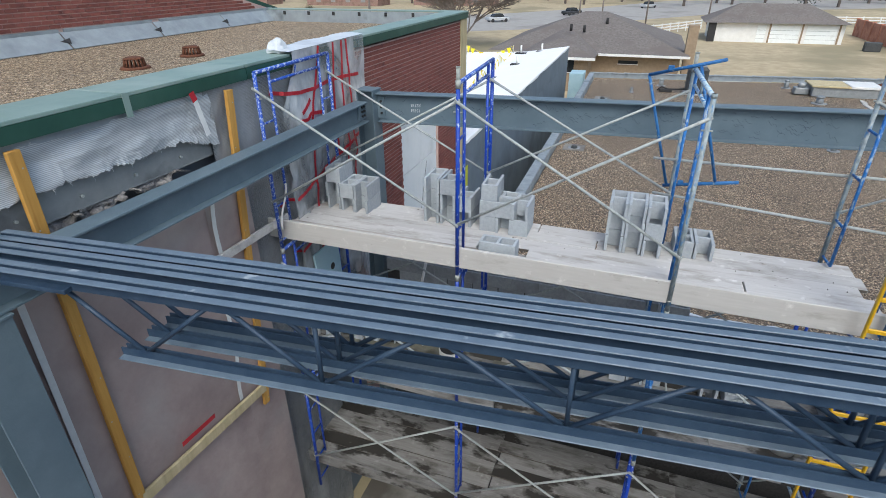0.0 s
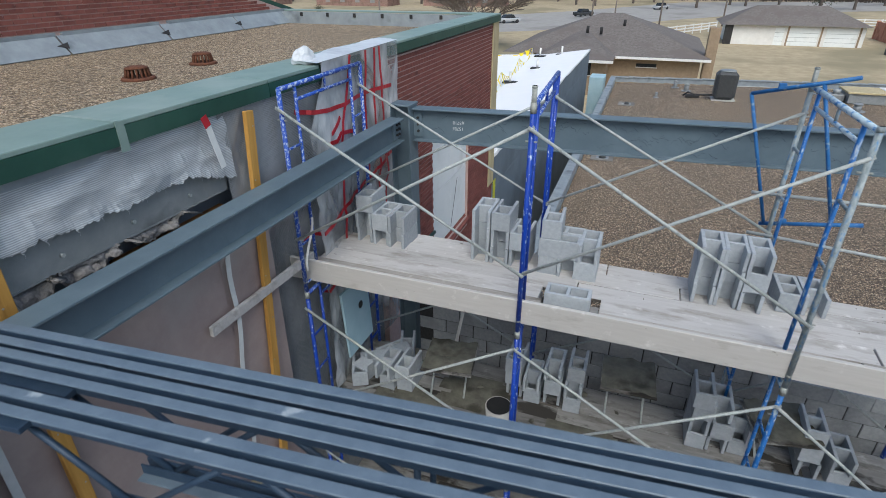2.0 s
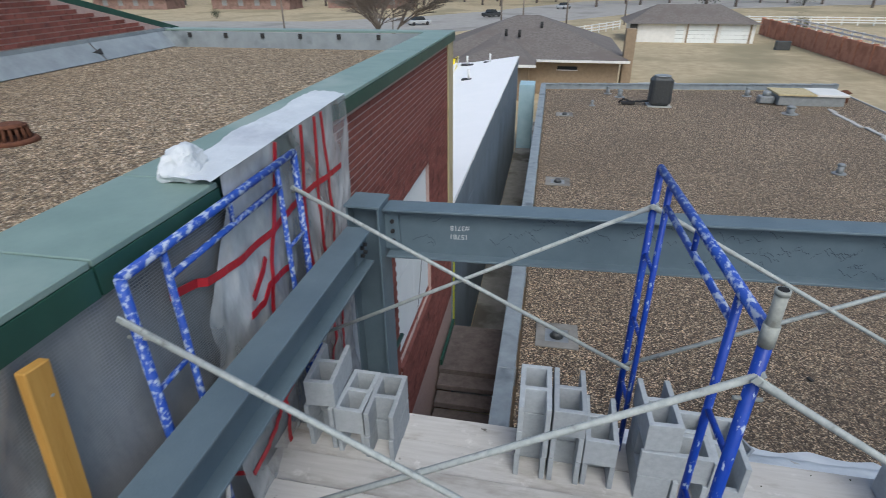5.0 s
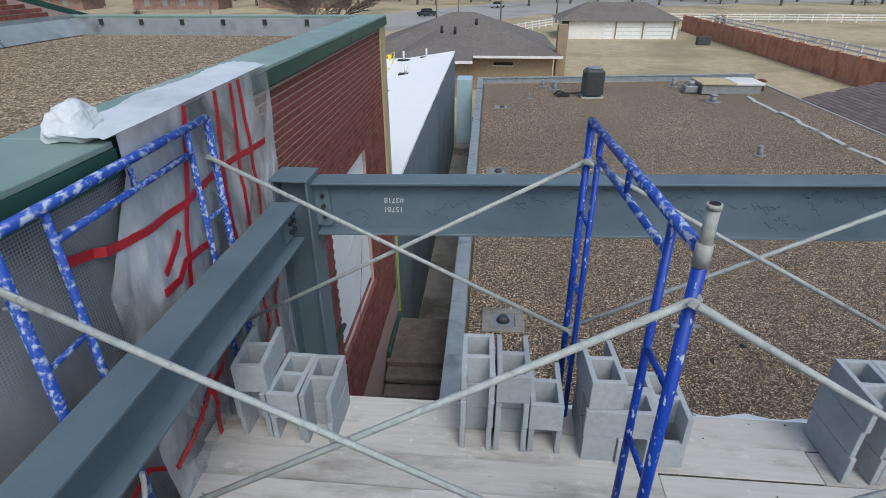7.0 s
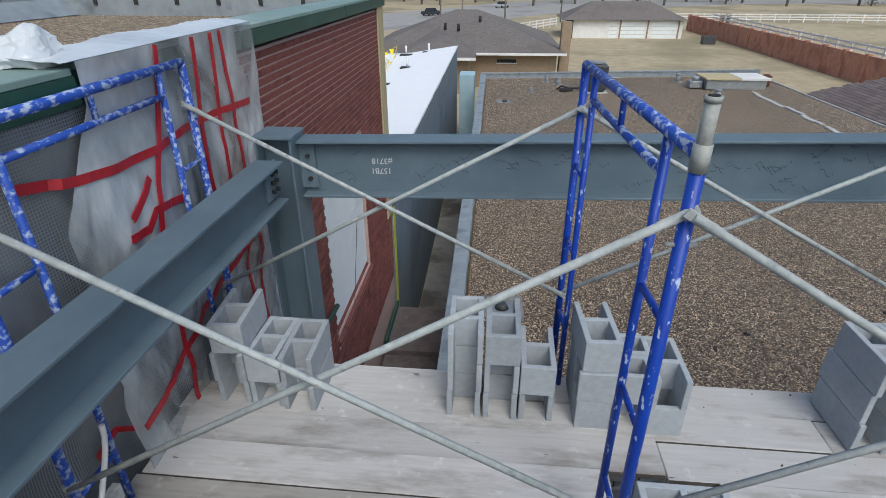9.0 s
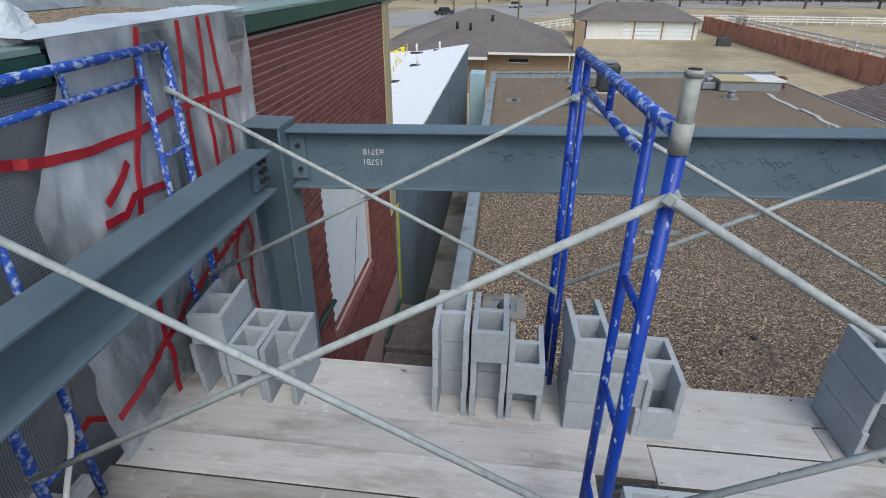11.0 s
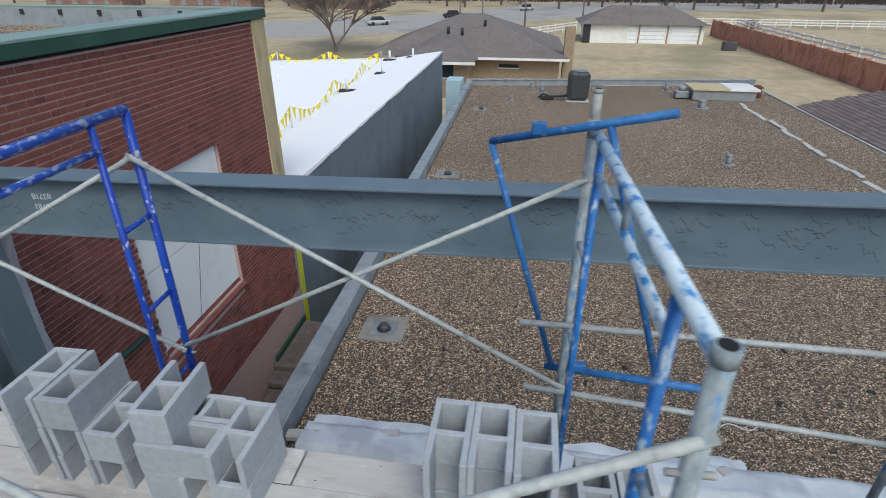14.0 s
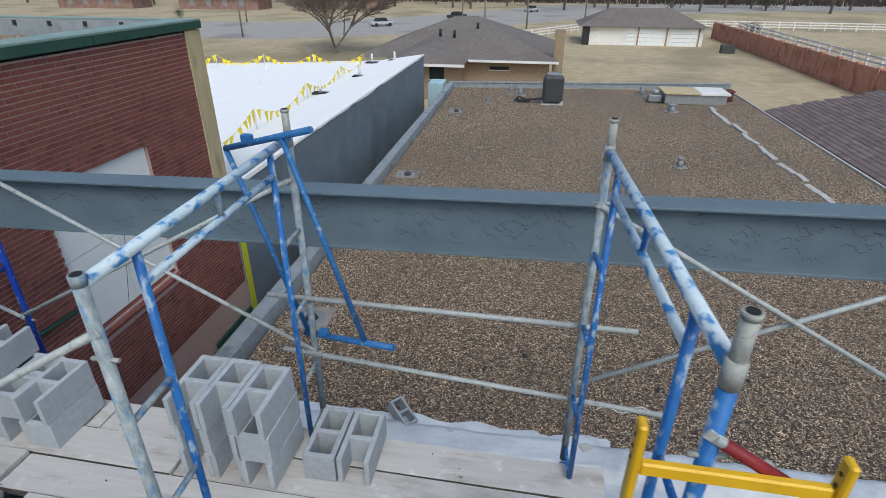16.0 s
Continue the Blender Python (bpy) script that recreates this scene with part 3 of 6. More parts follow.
strainer(-3.95, 6.3, 1.0)
strainer(-4.06, 7.45, 0.95)

bm = bmesh.new()
box(bm, (-1.624, 12.93, 4.3), (-1.6, 13.36, 7.83), 0.004)
solo("corner_board", bm, TAN, "tan plywood board covering the brick wall end", "board")
# tan corner board and yellow-marked board at the wall's end
bm = bmesh.new()
box(bm, (-1.99, 13.36, 4.4), (-1.68, 13.42, 7.95), 0.005)
solo("corner_board", bm, TAN, "tan plywood strip capping the brick wall end", "board")
bm = bmesh.new()
box(bm, (-1.63, 13.375, 1.6), (-1.595, 13.58, 4.3), 0.005)
solo("yellow_board", bm, CAUTION, "yellow board with dark scrawl at the wall corner", "board")

# ---- white membrane building ----
SITE = FAR
wb = empty("annex_building", "low annex with white membrane roof and grey coated walls", "building")
bm = bmesh.new()
box(bm, (-16, 13.45, 0), (-1.62, 33.2, 4.1))
part("wall", bm, GREYWALL, wb)
bm = bmesh.new()
NY = 80
pts = []
for j in range(NY + 1):
    y = 13.44 + 19.8 * j / NY
    d = 0.05 + 0.05 * noise.noise((y * 0.9, 0.3, 5.0)) + 0.025 * noise.noise((y * 4, 1.3, 2.0))
    pts.append((y, d))
rows = []
for y, d in pts:
    rows.append([bm.verts.new(p) for p in ((-16, y, 4.12), (-9, y, 4.4), (-4, y, 4.62), (-1.62, y, 4.98), (-1.605, y, 4.99), (-1.6, y, 4.97 - d))])
for a, b in zip(rows, rows[1:]):
    for i in range(5):
        bm.faces.new((a[i], a[i + 1], b[i + 1], b[i]))
bm.normal_update()
bmesh.ops.solidify(bm, geom=bm.faces[:], thickness=0.01)
part("roof", bm, MEMBRANE, wb, "bright white roof membrane with wavy edge")
bm = bmesh.new()
vs = [[bm.verts.new((x, y, z)) for x, z in ((-1.625, 4.0), (-1.625, 4.93), (-4, 4.57), (-9, 4.35), (-16, 4.07), (-16, 4.0))] for y in (13.46, 33.19)]
bm.faces.new(vs[0])
bm.faces.new(vs[1][::-1])
for i in range(6):
    k = (i + 1) % 6
    bm.faces.new((vs[0][i], vs[0][k], vs[1][k], vs[1][i]))
part("upper_wall", bm, GREYWALL, wb)
for x, y in ((-3.8, 24.2), (-4.1, 32.3), (-9.2, 31.0), (-3.0, 32.6), (-3.4, 27.9), (-7.4, 26.5)):
    d = empty("roof_vent", "white pipe vent with dark collar on white roof", "roof vent", "vents on the white roof", at=pose(x, y, 4.62 + (x + 4) * 0.08))
    bm = bmesh.new()
    box(bm, (-0.3, -0.2, 0), (0.3, 0.2, 0.06), 0.01)
    part("collar", bm, BLACK, d)
    bm = bmesh.new()
    tube(bm, (0, 0, 0.05), (0, 0, 0.45), 0.05, 10)
    part("pipe", bm, WHITE, d)
# flag lines
rng = random.Random(4)
for a, b, n in (((-3.4, 14.2, 5.35), (-4.6, 32.6, 5.0), 46), ((-4.6, 32.6, 5.0), (-15.5, 32.6, 4.7), 30)):
    a, b = Vector(a), Vector(b)
    d = empty("flag_line", "line of yellow warning flags across the white roof", "flag line", "flag lines")
    def sag(t):
        return a.lerp(b, t) - Vector((0, 0, 0.45 * math.sin(math.pi * ((t * 4) % 1.0))))
    bm = bmesh.new()
    bent(bm, [sag(k / 40) for k in range(41)], 0.008, 5)
    part("cord", bm, FLAG, d)
    for k in range(n):
        t = (k + 0.5 + rng.uniform(-0.3, 0.3)) / n
        p = sag(t)
        w = (b - a).normalized()
        bm = bmesh.new()
        sw = Vector((rng.uniform(-0.15, 0.15), rng.uniform(-0.1, 0.1), 0))
        vs = [bm.verts.new(q) for q in (p - w * 0.13, p + w * 0.13, p + sw + Vector((0, 0, -0.36 + rng.uniform(-0.1, 0.12))))]
        bm.faces.new(vs)
        bm.normal_update()
        bmesh.ops.solidify(bm, geom=bm.faces[:], thickness=0.006)
        part("flag", bm, FLAG, d)
    for k in range(5):
        p = sag(k / 4)
        bm = bmesh.new()
        tube(bm, (p.x, p.y, 4.6 + (p.x + 4) * 0.05), p, 0.02, 6)
        part("stanchion", bm, WHITE, d)
# small blue board stack beyond the alley
bm = bmesh.new()
box(bm, (-1.55, 33.9, 0), (-0.75, 35.2, 3.45), 0.02)
solo("pale_blue_board_box", bm, BLUEFOAM, "pale blue boxed-in stair housing at alley end", "housing")

# ---- alley ----
bm = bmesh.new()
box(bm, (-1.6, 13.5, 0.0), (-0.45, 40, 0.04))
solo("pavement", bm, CONCRETE, "narrow concrete walk in the alley", "pavement", kind="structure")
shed = empty("canopy_roof", "small brown shingled canopy roof in the alley", "canopy", kind="structure")
bm = bmesh.new()
box(bm, (-1.62, 11.9, 1.9), (-0.46, 13.35, 2.2))
part("top_deck", bm, ALLEYSH, shed)
for k in range(9):
    bm = bmesh.new()
    y1 = 11.9 - k * 0.3
    box(bm, (-1.6, y1 - 0.33, 1.98 - k * 0.16), (-0.47, y1, 2.1 - k * 0.16), 0.01)
    part("shingle_course", bm, ALLEYSH, shed)
bm = bmesh.new()
box(bm, (-1.615, 12.0, 2.2), (-1.57, 13.4, 2.32))
box(bm, (-1.615, 9.2, 0.45), (-1.57, 12.0, 0.57), 0, None)
part("green_flashing", bm, GREEN, shed)
bm = bmesh.new()
tube(bm, (-1.58, 8.1, 4.85), (-1.58, 9.4, 4.77), 0.03, 8)
solo("conduit", bm, GREEN, "dark green conduit along the brick wall", "pipe")

# ---- low building with gravel roof ----
lowb = empty("low_building", "low building with flat gravel roof and grey metal edges", "building", kind="structure")
bm = bmesh.new()
box(bm, (-0.35, 9.0, 0), (13.5, 34.2, 3.1))
part("wall", bm, TANBRICK, lowb)
bm = bmesh.new()
vs = [bm.verts.new(p) for p in ((-0.12, 9.0, 3.22), (13.55, 9.0, 3.55), (13.55, 34.0, 3.55), (-0.12, 34.0, 3.22))]
bm.faces.new(vs)
r = bmesh.ops.extrude_face_region(bm, geom=bm.faces[:])
bmesh.ops.translate(bm, vec=(0, 0, -0.15), verts=[v for v in r["geom"] if isinstance(v, bmesh.types.BMVert)])
part("gravel_roof", bm, GRAVEL, lowb, "brown river gravel")
k, y = 0, 9.05
while y < 34:
    y1 = min(y + 1.5, 34.2)
    bm = bmesh.new()
    box(bm, (-0.42, y, 3.46), (-0.2, y1 - 0.006, 3.5), 0.004)
    box(bm, (-0.44, y, 3.3), (-0.42, y1 - 0.006, 3.5))
    box(bm, (-0.2, y, 3.15), (-0.17, y1 - 0.006, 3.49))
    box(bm, (-0.17, y + 0.02, 3.15), (-0.15, y + 0.07, 3.47))
    part("edge_metal", bm, FLASH, lowb, "grey metal roof edge")
    y, k = y1, k + 1
x = -0.42
while x < 13.4:
    x1 = min(x + 0.92, 13.6)
    zz = 3.25 + (x + 0.4) * 0.024
    bm = bmesh.new()
    box(bm, (x, 34.05, zz), (x1 - 0.05, 34.1, zz + 0.24))
    box(bm, (x, 34.0, zz + 0.24), (x1 - 0.006, 34.25, zz + 0.28))
    box(bm, (x1 - 0.07, 34.02, zz), (x1 - 0.0, 34.05, zz + 0.24))
    part("parapet_panel", bm, FLASH, lowb, "grey metal parapet panel")
    x = x1
bm = bmesh.new()
box(bm, (13.5, 9, 3.5), (13.58, 34.2, 3.6), 0.01)
part("east_edge", bm, STONE, lowb)


def roof_at(x):
    return 3.22 + 0.0241 * (x + 0.12)


# joint strip of pale slabs
rng = random.Random(9)
y = 10.0
strip = empty("slab_strip", "broken line of pale slabs across gravel roof", "slab line")
while y < 30:
    ln = rng.uniform(0.25, 0.9)
    bm = bmesh.new()
    box(bm, (-0.085, -ln / 2, 0), (0.085, ln / 2, 0.06), 0.015)
    p = part("slab", bm, STONE, strip)
    p.matrix_basis = pose(11.75 + rng.uniform(-0.07, 0.07) - (y - 18) * 0.012, y + ln / 2, roof_at(11.7) - rng.uniform(0, 0.03), 0, rng.uniform(-6, 6), rng.uniform(-8, 8))
    y += ln + (rng.uniform(0.02, 0.08) if rng.random() < 0.8 else 0.3)


def roof_drain(x, y):
    d = empty("flat_drain", "dome drain in a pale square sump on gravel roof", "roof drain", "drains of the low roof", at=pose(x, y, roof_at(x)))
    bm = bmesh.new()
    for a, b in (((-0.36, -0.36, 0), (0.36, -0.2, 0.03)), ((-0.36, 0.2, 0), (0.36, 0.36, 0.03)), ((-0.36, -0.2, 0), (-0.2, 0.2, 0.03)), ((0.2, -0.2, 0), (0.36, 0.2, 0.03))):
        box(bm, a, b, 0.008)
    part("sump_edge", bm, CONCRETE, d)
    bm = bmesh.new()
    box(bm, (-0.2, -0.2, 0.0), (0.2, 0.2, 0.008))
    part("sump", bm, METALBOX, d)
    bm = bmesh.new()
    tube(bm, (0, 0, 0.008), (0, 0, 0.1), 0.12, 14, 0.07)
    part("dome", bm, ACGREY, d)


roof_drain(0.47, 11.88)
roof_drain(0.47, 19.75)
roof_drain(0.75, 28.4)

ac = empty("air_conditioner", "dark grey cylindrical-cornered condenser unit on roof", "air conditioner", at=pose(4.9, 30.4, roof_at(4.9)))
bm = bmesh.new()
box(bm, (-0.46, -0.42, 0.05), (0.46, 0.42, 1.28), 0.14)
part("cabinet", bm, ACGREY, ac)
for k in range(14):
    bm = bmesh.new()
    box(bm, (-0.38 + k * 0.055, -0.44, 0.1), (-0.36 + k * 0.055, -0.42, 1.18))
    part("louver", bm, ACGREY, ac)
bm = bmesh.new()
tube(bm, (0, 0, 1.28), (0, 0, 1.33), 0.36, 20, 0.33)
part("fan_guard", bm, METALBOX, ac, "metal fan guard")
bm = bmesh.new()
box(bm, (-0.5, -0.45, 0.0), (0.5, 0.45, 0.05))
part("pad", bm, STONE, ac)
bm = bmesh.new()
bent(bm, [(-0.42, 0, 0.2), (-0.8, 0.05, 0.15), (-1.2, 0.1, 0.12), (-1.5, 0.3, 0.2), (-1.7, 0.3, 0.02)], 0.04, 8)
box(bm, (-1.6, 0.0, 0.0), (-1.0, 0.25, 0.12), 0.01)
part("line_set", bm, BLACK, ac)

hv = empty("roof_curb_unit", "low grey metal roof unit with white lid", "rooftop unit", at=pose(11.15, 31.2, roof_at(11.1)))
bm = bmesh.new()
box(bm, (-1.3, -0.7, 0.0), (1.3, 0.7, 0.42), 0.02)
part("curb", bm, METALBOX, hv)
bm = bmesh.new()
box(bm, (-1.38, -0.78, 0.42), (0.15, 0.78, 0.5), 0.01)
part("lid", bm, TAN, hv, "dull yellow lid")
bm = bmesh.new()
box(bm, (0.16, -0.78, 0.42), (1.4, 0.78, 0.52), 0.01)
part("white_lid", bm, WHITE, hv, "white lid")
bm = bmesh.new()
box(bm, (-1.95, -0.4, 0.0), (-1.35, 0.1, 0.3), 0.03)
tube(bm, (-1.65, -0.15, 0.3), (-1.65, -0.15, 0.5), 0.16, 12)
part("side_box", bm, METALBOX, hv)
bm = bmesh.new()
tube(bm, (1.6, 0.2, 0), (1.6, 0.2, 0.45), 0.22, 14, 0.18)
tube(bm, (1.6, 0.2, 0.45), (1.6, 0.2, 0.56), 0.28, 14, 0.1)
part("turbine", bm, RUST, hv)

for x, y, r, h in ((9.85, 29.0, 0.2, 0.28), (8.6, 21.3, 0.12, 0.26), (2.9, 33.0, 0.12, 0.3), (2.0, 30.2, 0.08, 0.2), (3.4, 32.2, 0.15, 0.3), (9.2, 32.6, 0.14, 0.35)):
    d = empty("roof_vent", "small grey metal roof vent with cap", "roof vent", "vents on the gravel roof", at=pose(x, y, roof_at(x)))
    bm = bmesh.new()
    tube(bm, (0, 0, 0), (0, 0, h), r * 0.75, 12)
    tube(bm, (0, 0, 0), (0, 0, 0.03), r * 1.6, 12)
    part("pipe", bm, METALBOX, d)
    bm = bmesh.new()
    tube(bm, (0, 0, h), (0, 0, h + 0.06), r, 12, r * 0.6)
    part("cap", bm, METALBOX, d)

# shingled roof to the east
sh = empty("neighbour_roof", "plum-brown shingled roof rising beside the gravel roof", "roof", kind="structure")
bm = bmesh.new()
vs = [bm.verts.new(p) for p in ((13.62, 4, 3.6), (13.62, 29.3, 3.6), (24, 29.3, 5.95), (24, 4, 5.95))]
bm.faces.new(vs)
r = bmesh.ops.extrude_face_region(bm, geom=bm.faces[:])
bmesh.ops.translate(bm, vec=(0, 0, -3.6), verts=[v for v in r["geom"] if isinstance(v, bmesh.types.BMVert)])
part("roof_slab", bm, PURPLESH, sh)
rows = Mass()
rg = random.Random(14)
for k in range(52):
    x = 13.62 + k * 0.2
    z = 3.6 + (x - 13.62) * 0.2264
    y = 4.0 - rg.uniform(0, 0.4)
    while y < 29.2:
        w = rg.uniform(0.28, 0.42)
        o = len(rows.v)
        t = 0.012 + rg.uniform(0, 0.006)
        rows.v += [(x, y, z), (x, y + w, z), (x, y, z + t), (x, y + w, z + t), (x + 0.205, y, z + 0.0472), (x + 0.205, y + w, z + 0.0472)]
        rows.f += [(o, o + 1, o + 3, o + 2), (o + 2, o + 3, o + 5, o + 4)]
        y += w + 0.006
rows.part("shingle_rows", PURPLESH, sh, kind="stuff")

# white sheet over the south wall head
bm = bmesh.new()
def drape(s, t):
    x = s * 12
    return (0, 0.12 * noise.noise((x * 1.4, 2, 1)) * (1 if t > 0.8 else 0.3), 0.05 * noise.noise((x * 2.1, t * 3, 4)) + 0.02 * noise.noise((x * 7, t * 9, 4)) + (0.12 if 0.25 < t < 0.75 else 0))
sheet(bm, (0.1, 8.75, 3.45), (12.0, 0, 0), (0, 1.0, -0.12), 150, 14, drape)
solo("plastic_sheet", bm, SNOWPOLY, "crumpled pale plastic sheet over the roof edge", "sheet")
bm = bmesh.new()
def slope(u, v):
    x = u * 9
    return (0, 0.05 * noise.noise((x * 1.1, v * 2, 6)), 0.06 * noise.noise((x * 1.6 + v * 2, v * 2.5, 3)) + 0.02 * noise.noise((x * 6, v * 8, 2)) - 0.14 * math.sin(math.pi * v))
sheet(bm, (3.4, 7.7, 4.2), (9.0, 0, 0), (0, 1.12, -0.7), 120, 22, slope)
solo("plastic_sheet", bm, SNOWPOLY, "pale plastic sheet hung between new wall and roof edge", "sheet")
bm = bmesh.new()
box(bm, (-0.4, 8.75, 0), (13.5, 9.0, 3.35))
solo("wall_south", bm, WALLCMU, "grey wall under the roof edge", "wall", kind="structure")
for x, y, a, s in ((0.1, 9.25, 5, 1.0), (1.15, 9.4, 12, 0.6), (3.3, 9.35, -20, 0.35), (5.0, 9.4, 30, 0.35), (7.1, 9.5, 15, 0.5)):
    bm = bmesh.new()
    box(bm, (-0.2 * s, -0.07, 0), (0.2 * s, 0.07, 0.1), 0.02)
    solo("loose_stone", bm, STONE, "pale broken stone weighting the plastic sheet", "stone", "loose stones", at=pose(x, y, 3.4, 0, 0, a))

SITE = Matrix()

# unseen plain walls added around the site, tall to shade its lower levels
bm = bmesh.new()
box(bm, (13.4, -6.2, 0), (13.6, 7.4, 7.4))
solo("wall_site_east", bm, WALLCMU, "unseen plain grey wall added to darken the site", "wall", kind="structure")
bm = bmesh.new()
box(bm, (-1.7, -6.4, 0), (13.6, -6.2, 7.4))
solo("wall_site_south", bm, WALLCMU, "unseen plain grey wall added to darken the site", "wall", kind="structure")

# ---- steel ----
def ibeam(bm, length, b, d, tf=0.018, tw=0.012, m=None):
    """Wide-flange section along x from 0, bottom at z 0, centred on y."""
    box(bm, (0, -b / 2, 0), (length, b / 2, tf), 0.003, m)
    box(bm, (0, -b / 2, d - tf), (length, b / 2, d), 0.003, m)
    box(bm, (0, -tw / 2, tf), (length, tw / 2, d - tf), 0, m)


def bolts(parent, pts, axis, r=0.016):
    for p in pts:
        bm = bmesh.new()
        tube(bm, p, Vector(p) + Vector(axis) * 0.022, r, 6)
        part("bolt", bm, BLACK, parent)


SLOPE = -math.degrees(math.atan(0.026))
fb = empty("steel_beam", "grey primed wide-flange steel beam with chalk marks", "steel beam", "roof beams", at=pose(-1.1, 7.59, 6.925, 0, SLOPE, 0))
bm = bmesh.new()
ibeam(bm, 12.5, 0.19, 0.397)
part("beam_section", bm, STEEL, fb)
bm = bmesh.new()
box(bm, (-0.02, -0.03, 0.05), (0.1, -0.007, 0.36), 0.002)
part("shear_plate", bm, STEEL, fb)
bolts(fb, [(0.05, -0.03, z) for z in (0.12, 0.2, 0.28)], (0, -1, 0))
for word, x, z in (("157B1", 0.62, 0.125), ("#3718", 0.63, 0.195)):
    cu = bpy.data.curves.new("mark", "FONT")
    cu.body, cu.size, cu.extrude = word, 0.056, 0.0006
    tmp = bpy.data.objects.new("mark", cu)
    scene.collection.objects.link(tmp)
    bpy.context.view_layer.update()
    me = bpy.data.meshes.new_from_object(tmp.evaluated_get(bpy.context.evaluated_depsgraph_get()))
    bpy.data.objects.remove(tmp)
    me.materials.clear()
    me.materials.append(CHALK)
    ob = new("chalk_mark", me)
    ob.parent = fb
    ob.matrix_basis = pose(x, -0.0085, z + 0.06, 90, 0, 0) @ pose(0, 0, 0, 0, 0, 180)
# thin pen scribbles on the web
rng = random.Random(12)
bm = bmesh.new()
for k in range(170):
    px, pz = rng.uniform(0.12, 9), rng.uniform(0.05, 0.33)
    if 0.35 < px < 0.72:
        continue
    lean, size = rng.uniform(-0.35, 0.5), rng.uniform(0.012, 0.03)
    for i in range(rng.randint(5, 14)):
        qx, qz = px + size * rng.uniform(0.15, 0.8), pz + size * (lean * 0.5 + rng.uniform(-1, 1))
        if 0.03 < qz < 0.36:
            bm.faces.new([bm.verts.new(p) for p in ((px, -0.0078, pz), (qx, -0.0078, qz), (qx + 0.001, -0.0078, qz + 0.0042), (px + 0.001, -0.0078, pz + 0.0042))])
            px, pz = qx, qz
part("pen_marks", bm, INK, fb, "small dark pen scribbles")

lb = empty("steel_beam", "grey primed steel beam beside the sheeted wall", "steel beam", "roof beams", at=pose(-1.238, 1.9, 6.965, 0, 0, 90))
bm = bmesh.new()
ibeam(bm, 5.44, 0.19, 0.275)
part("beam_section", bm, STEEL, lb)
bm = bmesh.new()
box(bm, (5.28, -0.03, 0.04), (5.48, -0.007, 0.27), 0.002)
part("shear_plate", bm, STEEL, lb)
bolts(lb, [(5.36, -0.03, z) for z in (0.09, 0.15, 0.21)], (0, -1, 0))
bolts(lb, [(5.42, -0.03, z) for z in (0.09, 0.15, 0.21)], (0, -1, 0))

def column(x, y, w, top, label):
    c = empty("steel_column", label, "steel column", "steel columns", at=pose(x, y, 0.03))
    bm = bmesh.new()
    ibeam(bm, top - 0.05, w, w, 0.016, 0.012, pose(0, 0, 0) @ pose(w / 2, 0, 0, 0, -90, 0))
    part("column_section", bm, STEEL, c)
    bm = bmesh.new()
    box(bm, (-w / 2 - 0.01, -w / 2 - 0.01, top - 0.05), (w / 2 + 0.01, w / 2 + 0.01, top - 0.03), 0.003)
    part("cap_plate", bm, STEEL, c)


column(-1.24, 7.55, 0.25, 7.37, "grey primed steel column carrying the beams")
column(-1.28, 2.3, 0.3, 6.96, "grey primed steel column at the sheeted wall")

# steel channel in the torn opening
chan = empty("steel_channel", "grey steel channel behind torn sheeting", "steel channel", at=pose(-1.56, 0.6, 7.22, 0, 0, 90))
bm = bmesh.new()
box(bm, (0, -0.012, 0.0145), (4.2, 0.0, 0.2555), 0.002)
part("web", bm, CHANNEL, chan)
for z in (0, 0.256):
    bm = bmesh.new()
    box(bm, (0, -0.012, z), (4.2, 0.09, z + 0.014), 0.002)
    part("flange", bm, CHANNEL, chan)
for k in range(8):
    bm = bmesh.new()
    tube(bm, (0.3 + k * 0.5, -0.03, 0.1), (0.3 + k * 0.5, -0.012, 0.1), 0.014, 6)
    part("bolt", bm, GALV, chan)
# flat black sheet on the wall, painting the shadow below the channel
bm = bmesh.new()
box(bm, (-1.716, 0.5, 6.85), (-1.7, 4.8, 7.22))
solo("dark_opening", bm, DARK, "black sheet standing for shade below the channel", "opening", kind="structure")
bm = bmesh.new()
box(bm, (-1.7, 3.75, 7.0), (-1.62, 4.82, 7.07), 0.004)
solo("wood_plate", bm, RUSTWOOD, "orange-brown wood plate in wall gap", "plank")
rng = random.Random(2)
for k, (ya, yb, drop) in enumerate(((1.0, 1.9, 0.2), (1.95, 2.7, 0.26), (2.72, 3.35, 0.32), (3.3, 3.75, 0.2), (3.8, 4.3, 0.12))):
    bm = bmesh.new()

    def ragged(u, v, ya=ya, yb=yb, drop=drop):
        y = ya + (yb - ya) * u
        tear = drop * (0.55 + 0.6 * noise.noise((y * 3.1, 1, 2)) + 0.45 * noise.noise((y * 11, 4, 2)) + 0.2 * noise.noise((y * 37, 7, 2))) * min(1.0, 6 * u, 6 * (1 - u))
        return (0.05 * noise.noise((y * 6, v * 3, 5)) + 0.02 * noise.noise((y * 22, v * 9, 1)) + 0.05 * v, 0, -max(0.01, tear) * v)

    sheet(bm, (-1.6, ya, 7.225), (0, yb - ya, 0), (0, 0, 0), 70, 8, ragged, 0.012)
    solo("insulation_batt", bm, WOOL, "grey torn insulation hanging in the wall gap", "insulation", "insulation batts")

